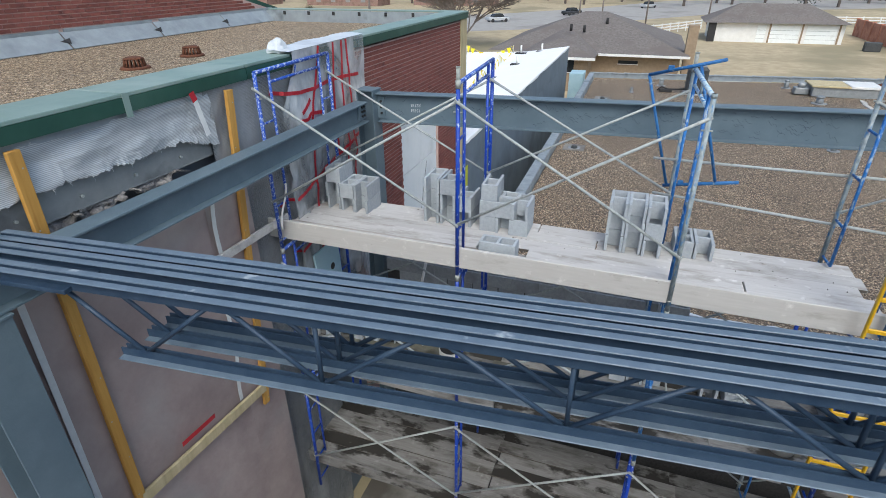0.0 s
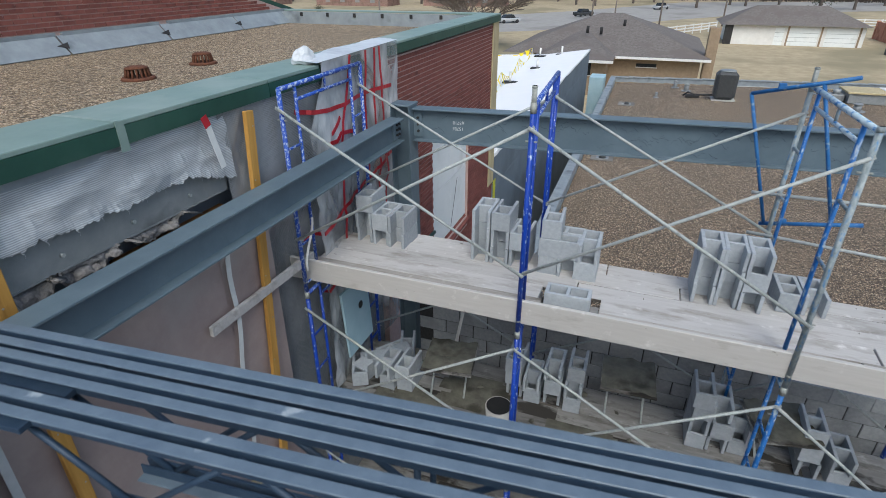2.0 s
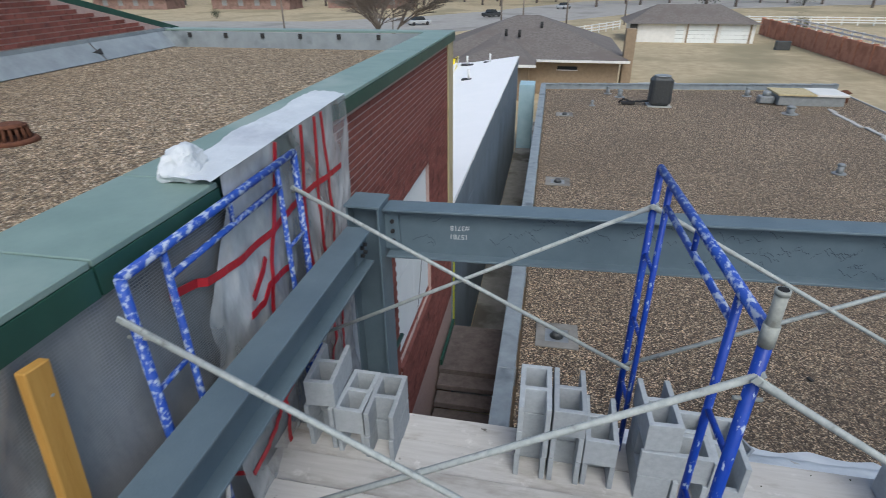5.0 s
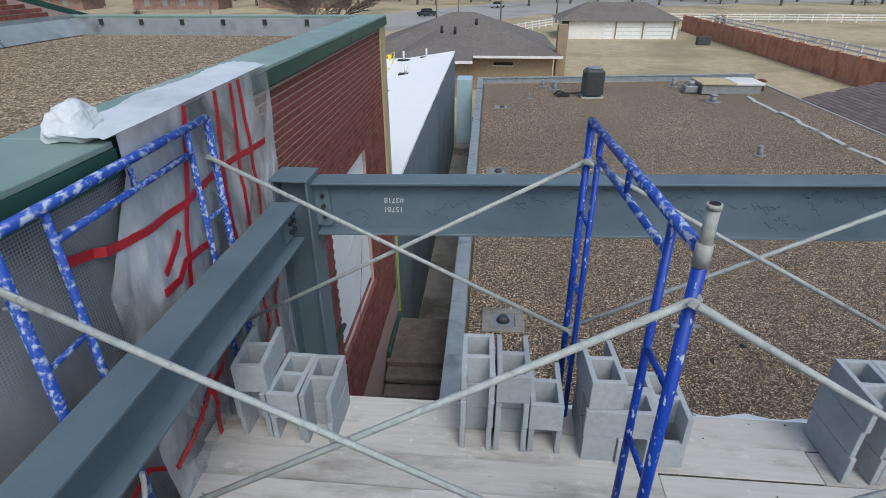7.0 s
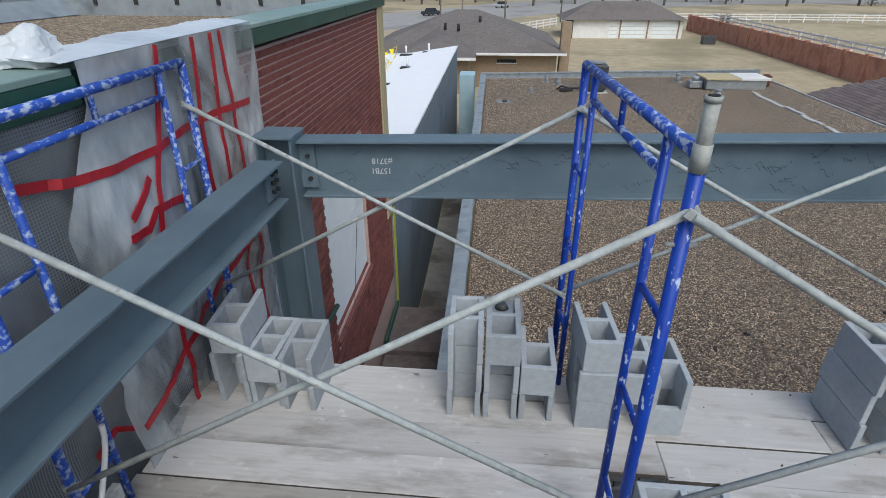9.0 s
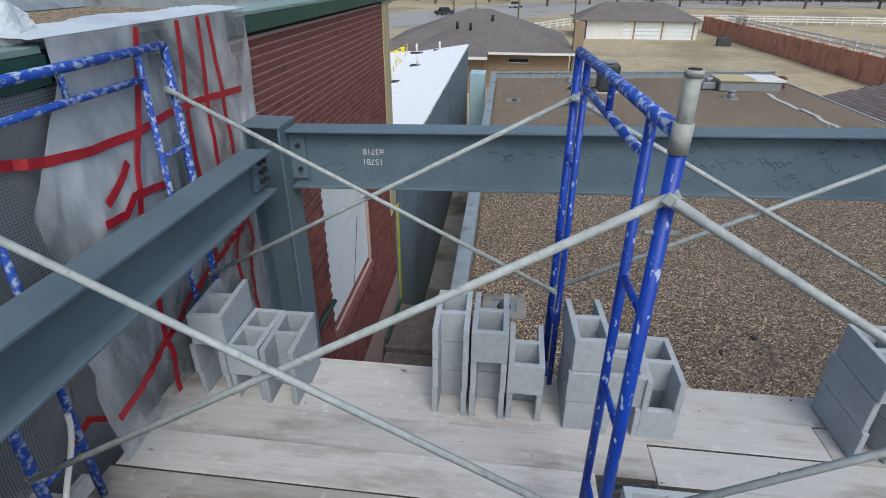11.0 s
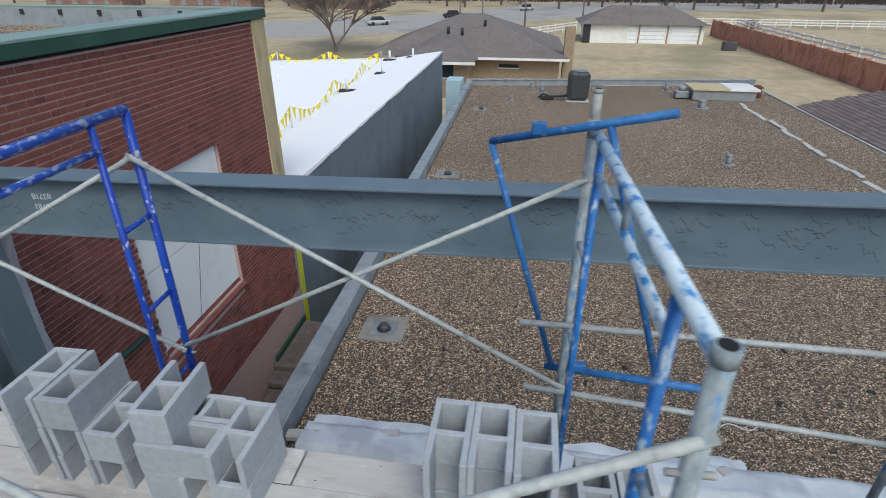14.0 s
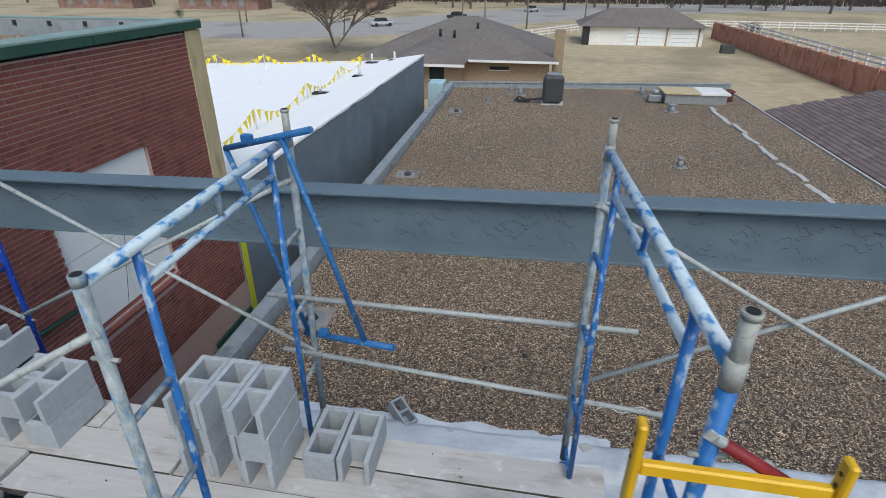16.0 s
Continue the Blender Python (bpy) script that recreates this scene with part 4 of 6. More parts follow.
# bundle of open-web joists
def joist(y0):
    jm = Matrix.Translation((-1.42, y0 - 0.035, 0)) @ pose(0, 0, 0, 0, 0, math.degrees(math.atan(0.095)))
    j = empty("steel_joist", "blue-grey open-web steel joist lying in a bundle", "steel joist", "joist bundle", at=jm)
    LEN, TOP, BOT = 12.0, 7.345, 6.9
    def flats(z, x0):
        bm = bmesh.new()
        for s in (-1, 1):
            y1, y2 = s * 0.015, s * 0.062
            box(bm, (x0, min(y1, y2), z), (LEN, max(y1, y2), z + 0.008), 0.003)
        return bm

    def legs(z0, z1, x0):
        bm = bmesh.new()
        for s in (-1, 1):
            box(bm, (x0, min(s * 0.015, s * 0.022), z0), (LEN, max(s * 0.015, s * 0.022), z1))
        return bm

    # flats take the lit tone, legs the dark one, so the grooves read as shaded
    part("top_chord", flats(TOP - 0.007, 0.0), JOIST, j)
    part("chord_leg", legs(TOP - 0.085, TOP - 0.0075, 0.0), JOISTSHADE, j)
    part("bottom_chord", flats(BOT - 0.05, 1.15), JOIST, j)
    part("chord_leg", legs(BOT - 0.0425, BOT + 0.007, 1.15), JOISTSHADE, j)
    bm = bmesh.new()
    # added dark strip closing the groove, stands in for its deep shade
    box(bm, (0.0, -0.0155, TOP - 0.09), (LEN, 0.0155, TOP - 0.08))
    part("chord_filler", bm, JOISTSHADE, j)
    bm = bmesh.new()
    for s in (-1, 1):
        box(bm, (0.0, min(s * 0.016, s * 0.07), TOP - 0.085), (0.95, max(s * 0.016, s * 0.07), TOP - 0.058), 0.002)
    part("bearing_seat", bm, JOISTSHADE, j)
    bots, tops = [1.3], [0.78, 1.85]
    x = 2.4
    while x < LEN - 0.4:
        bots.append(x)
        tops.append(x + 0.6)
        x += 1.26
    for k, xb in enumerate(bots):
        for xt in (tops[k], tops[k + 1]):
            bm = bmesh.new()
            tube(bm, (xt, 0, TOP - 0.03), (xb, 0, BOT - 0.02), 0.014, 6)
            part("web_bar", bm, JOISTSHADE, j)
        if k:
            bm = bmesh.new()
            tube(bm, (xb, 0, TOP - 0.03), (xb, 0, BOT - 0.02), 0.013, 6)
            part("web_post", bm, JOISTSHADE, j)


for y0 in (2.745, 2.6, 2.415):
    joist(y0)

# ---- scaffold ----
FRAME_H = 2.03
TOPZ = 7.9


def scaffold_frame(name_label, paint, x, pins=(), top=TOPZ, open_top=False, y=5.47, tip=0, turn=0, bar=None, inner=None, away=None):
    bar, inner = bar or paint, inner or paint
    f = empty("scaffold", name_label, "scaffold", "scaffold ends", at=pose(x, y, top - FRAME_H, tip, 0, turn))
    H, D, R = FRAME_H, 1.52, 0.0215
    for y in (0, D):
        bm = bmesh.new()
        tube(bm, (0, y, 0), (0, y, H), R, 12)
        part("leg", bm, away if y and away else paint, f)
        s = 1 if y == 0 else -1
        bm = bmesh.new()
        tube(bm, (0, y + s * 0.24, 0.12), (0, y + s * 0.24, H - 0.02), 0.0165, 10)
        part("inner_leg", bm, inner, f)
        for z in (0.12, 0.55, 1.05, 1.5):
            bm = bmesh.new()
            tube(bm, (0, y, z), (0, y + s * 0.24, z), 0.013, 8)
            part("rung", bm, paint, f)
        for z in (0.62, 1.77):
            bm = bmesh.new()
            tube(bm, (-0.045, y, z), (0.045, y, z), 0.008, 6)
            part("stud", bm, PIN, f)
    bm = bmesh.new()
    tube(bm, (0, 0, H), (0, D, H), R, 12)
    part("top_bar", bm, bar, f)
    bm = bmesh.new()
    tube(bm, (0, 0.24, H - 0.13), (0, D - 0.24, H - 0.13), 0.0165, 10)
    part("lower_bar", bm, bar, f)
    bm = bmesh.new()
    tube(bm, (0, D / 2, H - 0.13), (0, D / 2, H), 0.013, 8)
    part("spacer", bm, paint, f)
    for y in pins:
        bm = bmesh.new()
        tube(bm, (0, y, H - 0.03), (0, y, H + 0.15), 0.0195, 16)
        tube(bm, (0, y, H + 0.135), (0, y, H + 0.151), 0.0215, 16)
        tube(bm, (0, y, H - 0.045), (0, y, H + 0.03), 0.0245, 16)
        part("coupling_pin", bm, PIN, f, "bare zinc coupling pin")
        # black disc on the solid pin end, painting the shade of its bore
        bm = bmesh.new()
        tube(bm, (0, y, H + 0.151), (0, y, H + 0.153), 0.0155, 16)
        part("pin_bore", bm, DARK, f)
    if open_top:
        bm = bmesh.new()
        tube(bm, (0, 0, H + 0.0), (0, 0, H + 0.035), 0.0235, 12)
        part("socket", bm, paint, f)
        # black disc on the closed socket, again shade in place of a hole
        bm = bmesh.new()
        tube(bm, (0, 0, H + 0.035), (0, 0, H + 0.037), 0.017, 12)
        part("socket_bore", bm, DARK, f)
    return f


FX = (-1.415, 0.743, 2.86, 4.537, 6.58)  # near legs
FY = (5.437, 5.523, 5.532, 5.468, 5.47)
TURN = (2.0, 3.2, 2.6, 4.4, 3.0)
BX = [x - 1.52 * math.sin(radians(a)) for x, a in zip(FX, TURN)]  # far legs
BY = [y + 1.52 * math.cos(radians(a)) for y, a in zip(FY, TURN)]
tops = [
    scaffold_frame("deep blue scaffold frame splashed with mortar beside plastic wrap", BLUEWORN, FX[0], y=FY[0], turn=TURN[0]),
    scaffold_frame("deep blue scaffold frame splashed with dried mortar", BLUE, FX[1], (0.0,), y=FY[1], turn=TURN[1], bar=BLUEWORN),
    scaffold_frame("worn pale scaffold frame with traces of blue", PALE, FX[2], (1.52,), 7.905, True, FY[2], turn=TURN[2], bar=PALEBAR, inner=SKYBLUE),
    scaffold_frame("light blue scaffold frame with white splashes", SKYBLUE, FX[3], (0.0, 1.52), 7.93, False, FY[3], 0.8, TURN[3], PALEBAR, None, PALE),
    scaffold_frame("light blue scaffold frame with white splashes", SKYBLUE, FX[4], (0.0, 1.52), y=FY[4], turn=TURN[4], bar=PALEBAR),
]
for tier, source in ((1, (1, 1, 3, 1, 3)), (2, (1, 1, 1, 3, 1))):
    for i, s in enumerate(source):
        copy_thing(tops[s], pose(FX[i], FY[i], TOPZ - FRAME_H * (1 + tier), 0, 0, TURN[i]))


def flat_end(bm, p, q):
    """Flattened drilled brace end."""
    p, q = Vector(p), Vector(q)
    d = (q - p).normalized()
    m = Matrix.Translation(p + d * 0.05) @ d.to_track_quat("X", "Z").to_matrix().to_4x4()
    box(bm, (-0.075, -0.004, -0.015), (0.04, 0.004, 0.015), 0.002, m)


def cross_brace(p0, p1, zlo, zhi, label="grey galvanised scaffold cross brace", red=False):
    (x0, y0), (x1, y1) = p0, p1
    b = empty("cross_brace", label, "cross brace", "cross braces", at=pose((x0 + x1) / 2, (y0 + y1) / 2, (zlo + zhi) / 2, 0, 0, math.degrees(math.atan2(y1 - y0, x1 - x0))))
    dx, dz = math.hypot(x1 - x0, y1 - y0) / 2, (zhi - zlo) / 2
    for s, o in ((1, 0.014), (-1, -0.014)):
        p, q = (-dx, o, -dz * s), (dx, o, dz * s)
        bm = bmesh.new()
        tube(bm, p, q, 0.0135, 8)
        flat_end(bm, p, q)
        flat_end(bm, q, p)
        part("brace_tube", bm, GALV, b)
        if red and s == -1:
            bm = bmesh.new()
            tube(bm, Vector(p).lerp(Vector(q), 0.01), Vector(p).lerp(Vector(q), 0.09), 0.0165, 8)
            part("red_band", bm, DARKRED, b, "red painted tube end")
    bm = bmesh.new()
    tube(bm, (0, -0.03, 0), (0, 0.03, 0), 0.009, 6)
    part("pivot_bolt", bm, PIN, b)


for tier in range(3):
    dz = -FRAME_H * tier
    for i in range(4):
        zl, zh = 6.545 + dz, 7.68 + dz
        if not (tier == 0 and i == 2):
            cross_brace((FX[i], FY[i] - 0.03), (FX[i + 1], FY[i + 1] - 0.03), zl - 0.045, zh + 0.065, red=(tier == 0 and i == 3))
            cross_brace((BX[i], BY[i] - 0.03), (BX[i + 1], BY[i + 1] - 0.03), zl, zh)
for x0, z0, z1, x1 in ((2.55, 6.938, 6.935, 4.72), (2.6, 6.535, 6.36, 5.0)):
    bm = bmesh.new()
    tube(bm, (x0, 7.0, z0), (x1, 7.0, z1), 0.0155, 10)
    solo("guard_rail", bm, GALV, "grey galvanised guard rail tube on scaffold", "guard rail", "guard rails")

# tilted blue gate hung on the frames
A, B, C, D4 = Vector((2.365, 7.134, 7.8)), Vector((3.043, 6.78, 8.03)), Vector((2.741, 7.094, 6.605)), Vector((3.401, 6.754, 6.834))
gate = empty("guard_gate", "tilted blue pipe guard panel hung on scaffold", "guard panel")
for nm, p, q, r in (("top_pipe", A, B, 0.017), ("side_pipe", A, C, 0.0155), ("side_pipe", A.lerp(B, 0.69), C.lerp(D4, 0.7), 0.0155), ("bottom_pipe", C - (D4 - C) * 0.05, D4, 0.019)):
    bm = bmesh.new()
    tube(bm, p, q, r, 10)
    part(nm, bm, TEAL, gate)
for p in (A.lerp(B, 0.3), C.lerp(D4, 0.2)):
    bm = bmesh.new()
    box(bm, p + Vector((-0.03, -0.02, 0.0)), p + Vector((0.03, 0.02, 0.05)), 0.005)
    part("clamp", bm, TEAL, gate)

# ---- planks ----
rng = random.Random(21)


def plank(x0, x1, y, z, w=0.226, t=0.04, mat=WOOD, edge=False, label="weathered grey scaffold plank", group="upper scaffold planks"):
    bm = bmesh.new()
    L = x1 - x0
    if edge:
        box(bm, (-L / 2, -0.02, -w / 2), (L / 2, 0.02, w / 2), 0.006)
    else:
        box(bm, (-L / 2, -w / 2, -t), (L / 2, w / 2, 0), 0.0045)
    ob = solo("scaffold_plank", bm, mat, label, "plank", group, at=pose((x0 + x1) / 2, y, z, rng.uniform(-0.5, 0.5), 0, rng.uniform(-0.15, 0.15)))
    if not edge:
        # long sides coloured dark so the gaps show as shaded seams
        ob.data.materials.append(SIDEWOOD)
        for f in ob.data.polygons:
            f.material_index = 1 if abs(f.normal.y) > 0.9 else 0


PZ = 6.0
for k in range(5):
    y = 5.715 + k * 0.258
    near, away = ((0.095, 0.065), (0.08, 0.05), (0.052, 0.032), (0.022, 0.012), (0.0, 0.0))[k]
    cuts = ((-1.51, 0.9, 3.4, 4.62), (-1.5, 0.86, 3.55, 4.66), (-1.56, 1.16, 4.6), (-1.6, 2.1, 4.7), (-1.1, 1.4, 4.66))[k]
    for a, b in zip(cuts, cuts[1:]):
        left = a < 0
        if k < 2 and 0 < a < 1:
            a = 1.4
        # first row's darker wood imitates the shade behind the edge plank
        plank(a, b - 0.012, y, PZ + (near if left else away) + rng.uniform(-0.006, 0.006), 0.243 + rng.uniform(-0.004, 0.003), mat=BROWNSHADEWOOD if k == 0 else WOOD)
# lower layer in the darkened wood, deepening the shade beneath the top planks
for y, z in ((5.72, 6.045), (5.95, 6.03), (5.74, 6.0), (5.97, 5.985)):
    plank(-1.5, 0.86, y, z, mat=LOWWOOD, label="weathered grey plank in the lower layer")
for a, b in ((-1.84, 0.74), (0.745, 2.86), (2.865, 4.66)):
    plank(a, b, 5.555, 6.095, 0.24, mat=WOODEDGE, edge=True, label="grey plank standing on edge along the platform front")
plank(5.2, 9.5, 6.0, 5.9)
plank(5.25, 9.5, 6.3, 5.9)
# lower platforms: stained wood with the under-deck shade in its colour
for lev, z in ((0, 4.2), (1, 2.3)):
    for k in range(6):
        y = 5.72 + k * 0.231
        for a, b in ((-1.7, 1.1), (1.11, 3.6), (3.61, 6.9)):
            plank(a + rng.uniform(-0.1, 0.1), b, y, z + rng.uniform(-0.01, 0.01), mat=LOWWOOD, label="dirty mortar-stained scaffold plank darkened for shade", group="lower scaffold planks")
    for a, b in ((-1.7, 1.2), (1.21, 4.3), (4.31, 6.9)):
        plank(a, b, 5.58, z - 0.08, 0.2, mat=LOWWOOD, edge=True, label="dirty plank on edge along the platform front, darkened for shade", group="lower scaffold planks")

# ---- concrete blocks ----
BL, BW, BH, ST = 0.397, 0.193, 0.193, 0.032


def block_bm(kind):
    """One connected body: two face shells joined by webs, extruded from a plan of cells."""
    l, w, h = BL / 2, BW / 2, BH
    xs = (-w, -w + ST, w - ST, w)
    if kind == "stretcher":
        ys, webs = (-l, -l + ST, -ST / 2, ST / 2, l - ST, l), (0, 2, 4)
    elif kind == "open":
        ys, webs = (-l, -l + ST, 0.005, 0.005 + ST, l), (0, 2)
    else:
        ys, webs = (-l, -0.1, -0.1 + ST, 0.1 - ST, 0.1, l), (1, 3)
    bm = bmesh.new()
    grid = {}

    def vert(i, j):
        if (i, j) not in grid:
            grid[i, j] = bm.verts.new((xs[i], ys[j], 0))
        return grid[i, j]

    for j in range(len(ys) - 1):
        for i in range(3):
            if i != 1 or j in webs:
                bm.faces.new((vert(i, j), vert(i + 1, j), vert(i + 1, j + 1), vert(i, j + 1)))
    r = bmesh.ops.extrude_face_region(bm, geom=bm.faces[:])
    bmesh.ops.translate(bm, vec=(0, 0, h), verts=[v for v in r["geom"] if isinstance(v, bmesh.types.BMVert)])
    bmesh.ops.recalc_face_normals(bm, faces=bm.faces[:])
    sharp = [e for e in bm.edges if len(e.link_faces) == 2 and e.calc_face_angle(0) > 0.8]
    bmesh.ops.bevel(bm, geom=sharp, offset=0.003, segments=1, affect="EDGES")
    return bm


BLOCKS = {}
for kind in ("open", "stretcher", "low"):
    BLOCKS[kind] = mesh_of("concrete_block", block_bm(kind), CMU)


def block(x, y, z, turn=0, kind="open", label="grey hollow concrete block stacked on scaffold planks", group="stacked concrete blocks", flat=0):
    ob = new("concrete_block", BLOCKS[kind])
    ob.matrix_basis = pose(x, y, z, 0, 0, turn) @ pose(0, 0, 0, flat, 0, 0)
    return tagged(ob, label, "concrete block", group)


H2 = BH + 0.003


def stack(x, y, z, turns, kinds=None, jitter=1.0):
    for i, t in enumerate(turns):
        block(x + rng.uniform(-0.004, 0.004) * jitter, y + rng.uniform(-0.012, 0.012) * jitter, z + i * H2, t + rng.uniform(-1.5, 1.5), (kinds or ["open"] * 9)[i])


stack(-1.268, 6.615, PZ, (180, 180, 4), jitter=2)
stack(-1.068, 6.62, PZ, (180, 0), ["open", "stretcher"])
stack(-0.872, 6.61, PZ, (180, 180))
stack(0.097, 6.655, PZ + 0.012, (180, 180, 180))
stack(0.302, 6.65, PZ + 0.012, (180, 180, 0))
stack(0.508, 6.645, PZ + 0.012, (180, 0))
stack(0.815, 6.63, PZ + 0.02, (0,))
stack(1.013, 6.61, PZ + 0.02, (180,))
block(0.915, 6.52, PZ + 0.02 + H2, 90)
block(0.92, 6.72, PZ + 0.02 + H2, -90)
block(0.815, 6.64, PZ + 0.02 + 2 * H2, 3)
stack(1.205, 6.61, PZ + 0.02, (0, 180))
stack(2.27, 6.595, PZ + 0.012, (180, 180, 180))
stack(2.47, 6.59, PZ + 0.012, (180, 180, 180))
stack(2.668, 6.575, PZ + 0.012, (180, 0, 180))
stack(2.99, 6.69, PZ + 0.012, (0,), ["stretcher"])
stack(3.192, 6.68, PZ + 0.012, (180,), ["open"])
plank(0.87, 1.395, 5.8, PZ + 0.05, 0.26, mat=LOWWOOD, label="dirty short plank under a loose block")
block(1.12, 5.8, PZ + 0.052, 90, "stretcher", "grey hollow concrete block lying near the platform front")
block(2.62, 9.6, 3.42, 50, "stretcher", "grey concrete block tipped at the gravel roof edge", "loose blocks", 24)
MZ = 4.2
for x, t in ((-0.95, (0, 180)), (-0.72, (0, 0)), (0.55, (180, 0, 0)), (0.77, (0, 180)), (1.0, (180, 0, 180)), (1.23, (0, 180, 0)), (2.55, (0, 180, 0, 0)), (2.76, (180, 0, 180)), (2.97, (0, 180)), (3.6, (180, 0, 0)), (3.85, (0, 180)), (4.9, (0, 180, 0)), (5.15, (0, 180))):
    stack(x, (6.32 if x < 0 else 6.72 if x < 2 else 6.62) + rng.uniform(-0.05, 0.05), MZ, t, jitter=4)
for k in range(7):
    block(-1.35 + 0.06 * k, 6.2 + 0.11 * k, MZ + 0.02, rng.uniform(-60, 60), rng.choice(("open", "stretcher")), "grey broken concrete block heaped on lower platform", "lower blocks", 90 if k % 2 else 0)


# mortar boards on stands, buckets
def mortar_board(x, y, z, a):
    d = empty("mortar_board", "square mortar board caked with mortar on a stand", "mortar board", "mortar boards", at=pose(x, y, z, 0, 0, a))
    bm = bmesh.new()
    sheet(bm, (-0.29, -0.29, 0.47), (0.58, 0, 0), (0, 0.58, 0), 14, 14, lambda s, t: (0, 0, 0.02 + 0.03 * noise.noise((s * 5 + x, t * 5, 1))))
    part("mortar", bm, MUD, d)
    bm = bmesh.new()
    box(bm, (-0.3, -0.3, 0.44), (0.3, 0.3, 0.46), 0.004)
    part("board", bm, LOWWOOD, d)
    for sx in (-0.2, 0.2):
        for p, q in (((sx, -0.22, 0), (sx, 0.18, 0.44)), ((sx, 0.22, 0), (sx, -0.18, 0.44))):
            bm = bmesh.new()
            tube(bm, p, q, 0.013, 6)
            part("stand_leg", bm, GALV, d)


mortar_board(-0.22, 6.42, MZ, 8)
mortar_board(1.8, 6.8, MZ, 3)
mortar_board(3.3, 6.6, MZ, 12)
for x, y in ((0.5, 6.0), (4.3, 5.9)):
    d = empty("bucket", "dirty pale plastic bucket with dark mortar inside", "bucket", "buckets", at=pose(x, y, MZ))
    bm = bmesh.new()
    tube(bm, (0, 0, 0), (0, 0, 0.3), 0.13, 18, 0.15)
    part("pail", bm, STONE, d)
    bm = bmesh.new()
    tube(bm, (0, 0, 0.3), (0, 0, 0.304), 0.138, 18)
    part("mortar_fill", bm, DARK, d)
for x, y in ((-0.6, 6.0), (1.4, 6.0), (0.1, 6.4)):
    bm = bmesh.new()
    sheet(bm, (-0.45, -0.3, 0), (0.9, 0, 0), (0, 0.6, 0), 16, 12, lambda s, t: (0, 0, max(0.0, 0.05 * (0.5 + noise.noise((s * 4 + x * 3, t * 4, 2))) * (1 - (2 * s - 1) ** 2) * (1 - (2 * t - 1) ** 2))))
    bmesh.ops.delete(bm, geom=[f for f in bm.faces if max(v.co.z for v in f.verts) < 0.006], context="FACES")
    solo("mortar_spill", bm, MUD, "spilled mortar dried on lower planks", "mortar", "mortar spills", at=pose(x, y, MZ + 0.012))

# ---- new block wall ----
nw = empty("wall_new", "new grey concrete block wall with hollow top course", "wall", kind="structure")
bm = bmesh.new()
box(bm, (-1.05, 7.425, 0), (3.35, 7.575, 4.62))
box(bm, (3.35, 7.425, 0), (13.4, 7.575, 4.42))
part("mortar_core", bm, MORTAR, nw)
bm = bmesh.new()
box(bm, (-0.193, -0.085, -0.096), (0.193, 0.085, 0.096), 0.004)
solid = mesh_of("wall_block", bm, WALLCMU)
hollow = mesh_of("wall_block", block_bm("stretcher"), WALLCMU)
for c in range(13):
    z = 4.73 - c * 0.2
    for k in range(38):
        x = -0.85 + k * 0.4 + (0.2 if c % 2 else 0.0)
        top = c == 0 if x < 3.3 else c == 1
        if c == 0 and x > 3.3:
            continue
        ob = new("wall_block", hollow if top else solid)
        ob.parent = nw
        ob.matrix_basis = pose(x, 7.5, z - 0.096, 0, 0, 90) if top else pose(x, 7.5, z)

# ---- sheeting on the old wall ----
def pleats(amp, sx, sy, seed):
    def f(s, t):
        return (amp * noise.noise((s * sx, t * sy * 0.4, seed)) + amp * 0.35 * noise.noise((s * sx * 3.1, t * sy, seed + 5)), 0, 0)
    return f


poly = empty("poly_sheeting", "pinkish translucent poly sheeting hung on old wall", "sheeting", "wall sheeting")
for k, (ya, yb) in enumerate(((-6.0, -2.0), (-2.0, 2.66), (2.65, 4.5), (4.49, 5.12))):
    bm = bmesh.new()
    sheet(bm, (-1.5 + 0.004 * (k % 2), ya, 0.0), (0, yb - ya, 0), (0, 0, 6.86), int((yb - ya) * 14), 60, pleats(0.03, (yb - ya) * 0.9, 4, k))
    part("sheet_panel", bm, PINKPOLY, poly)
scrim = empty("scrim_sheeting", "grey reinforced scrim sheeting on the wall", "sheeting", "wall sheeting")
for k, (ya, yb, za) in enumerate(((4.78, 5.11, 6.86), (5.1, 5.9, 0.0), (5.89, 6.6, 0.0))):
    bm = bmesh.new()
    sheet(bm, (-1.512 + 0.004 * (k % 2), ya, za), (0, yb - ya, 0), (0, 0, 7.83 - za), 16, 80, (lambda f, k: lambda s, t: (f(s, t)[0] - (0.13 * min(1.0, max(0.0, (0.9 - t) * 12)) * (1 if k == 2 else min(1.0, s * 3)) if k else 0), 0, 0))(pleats(0.025, 2, 7, 3 + k), k))
    part("sheet_panel", bm, GREYPOLY, scrim)

def torn(s, t):
    y = -1.0 + 5.85 * s
    edge = 7.46 + 0.05 * noise.noise((y * 1.7, 0, 0)) + 0.035 * noise.noise((y * 9, 1, 0)) + 0.02 * noise.noise((y * 31, 2, 0)) + 0.025 * max(0.0, noise.noise((y * 85, 3, 0))) - 0.12 * max(0.0, (y - 4.4) / 0.35)
    z = 7.83 + (edge - 7.83) * t
    return (-0.02 + 0.04 * t + 0.03 * noise.noise((y * 3 + t * 2, t * 3, 9)) + 0.012 * noise.noise((y * 11 + t * 5, t * 7, 4)), 0, z - 7.83)


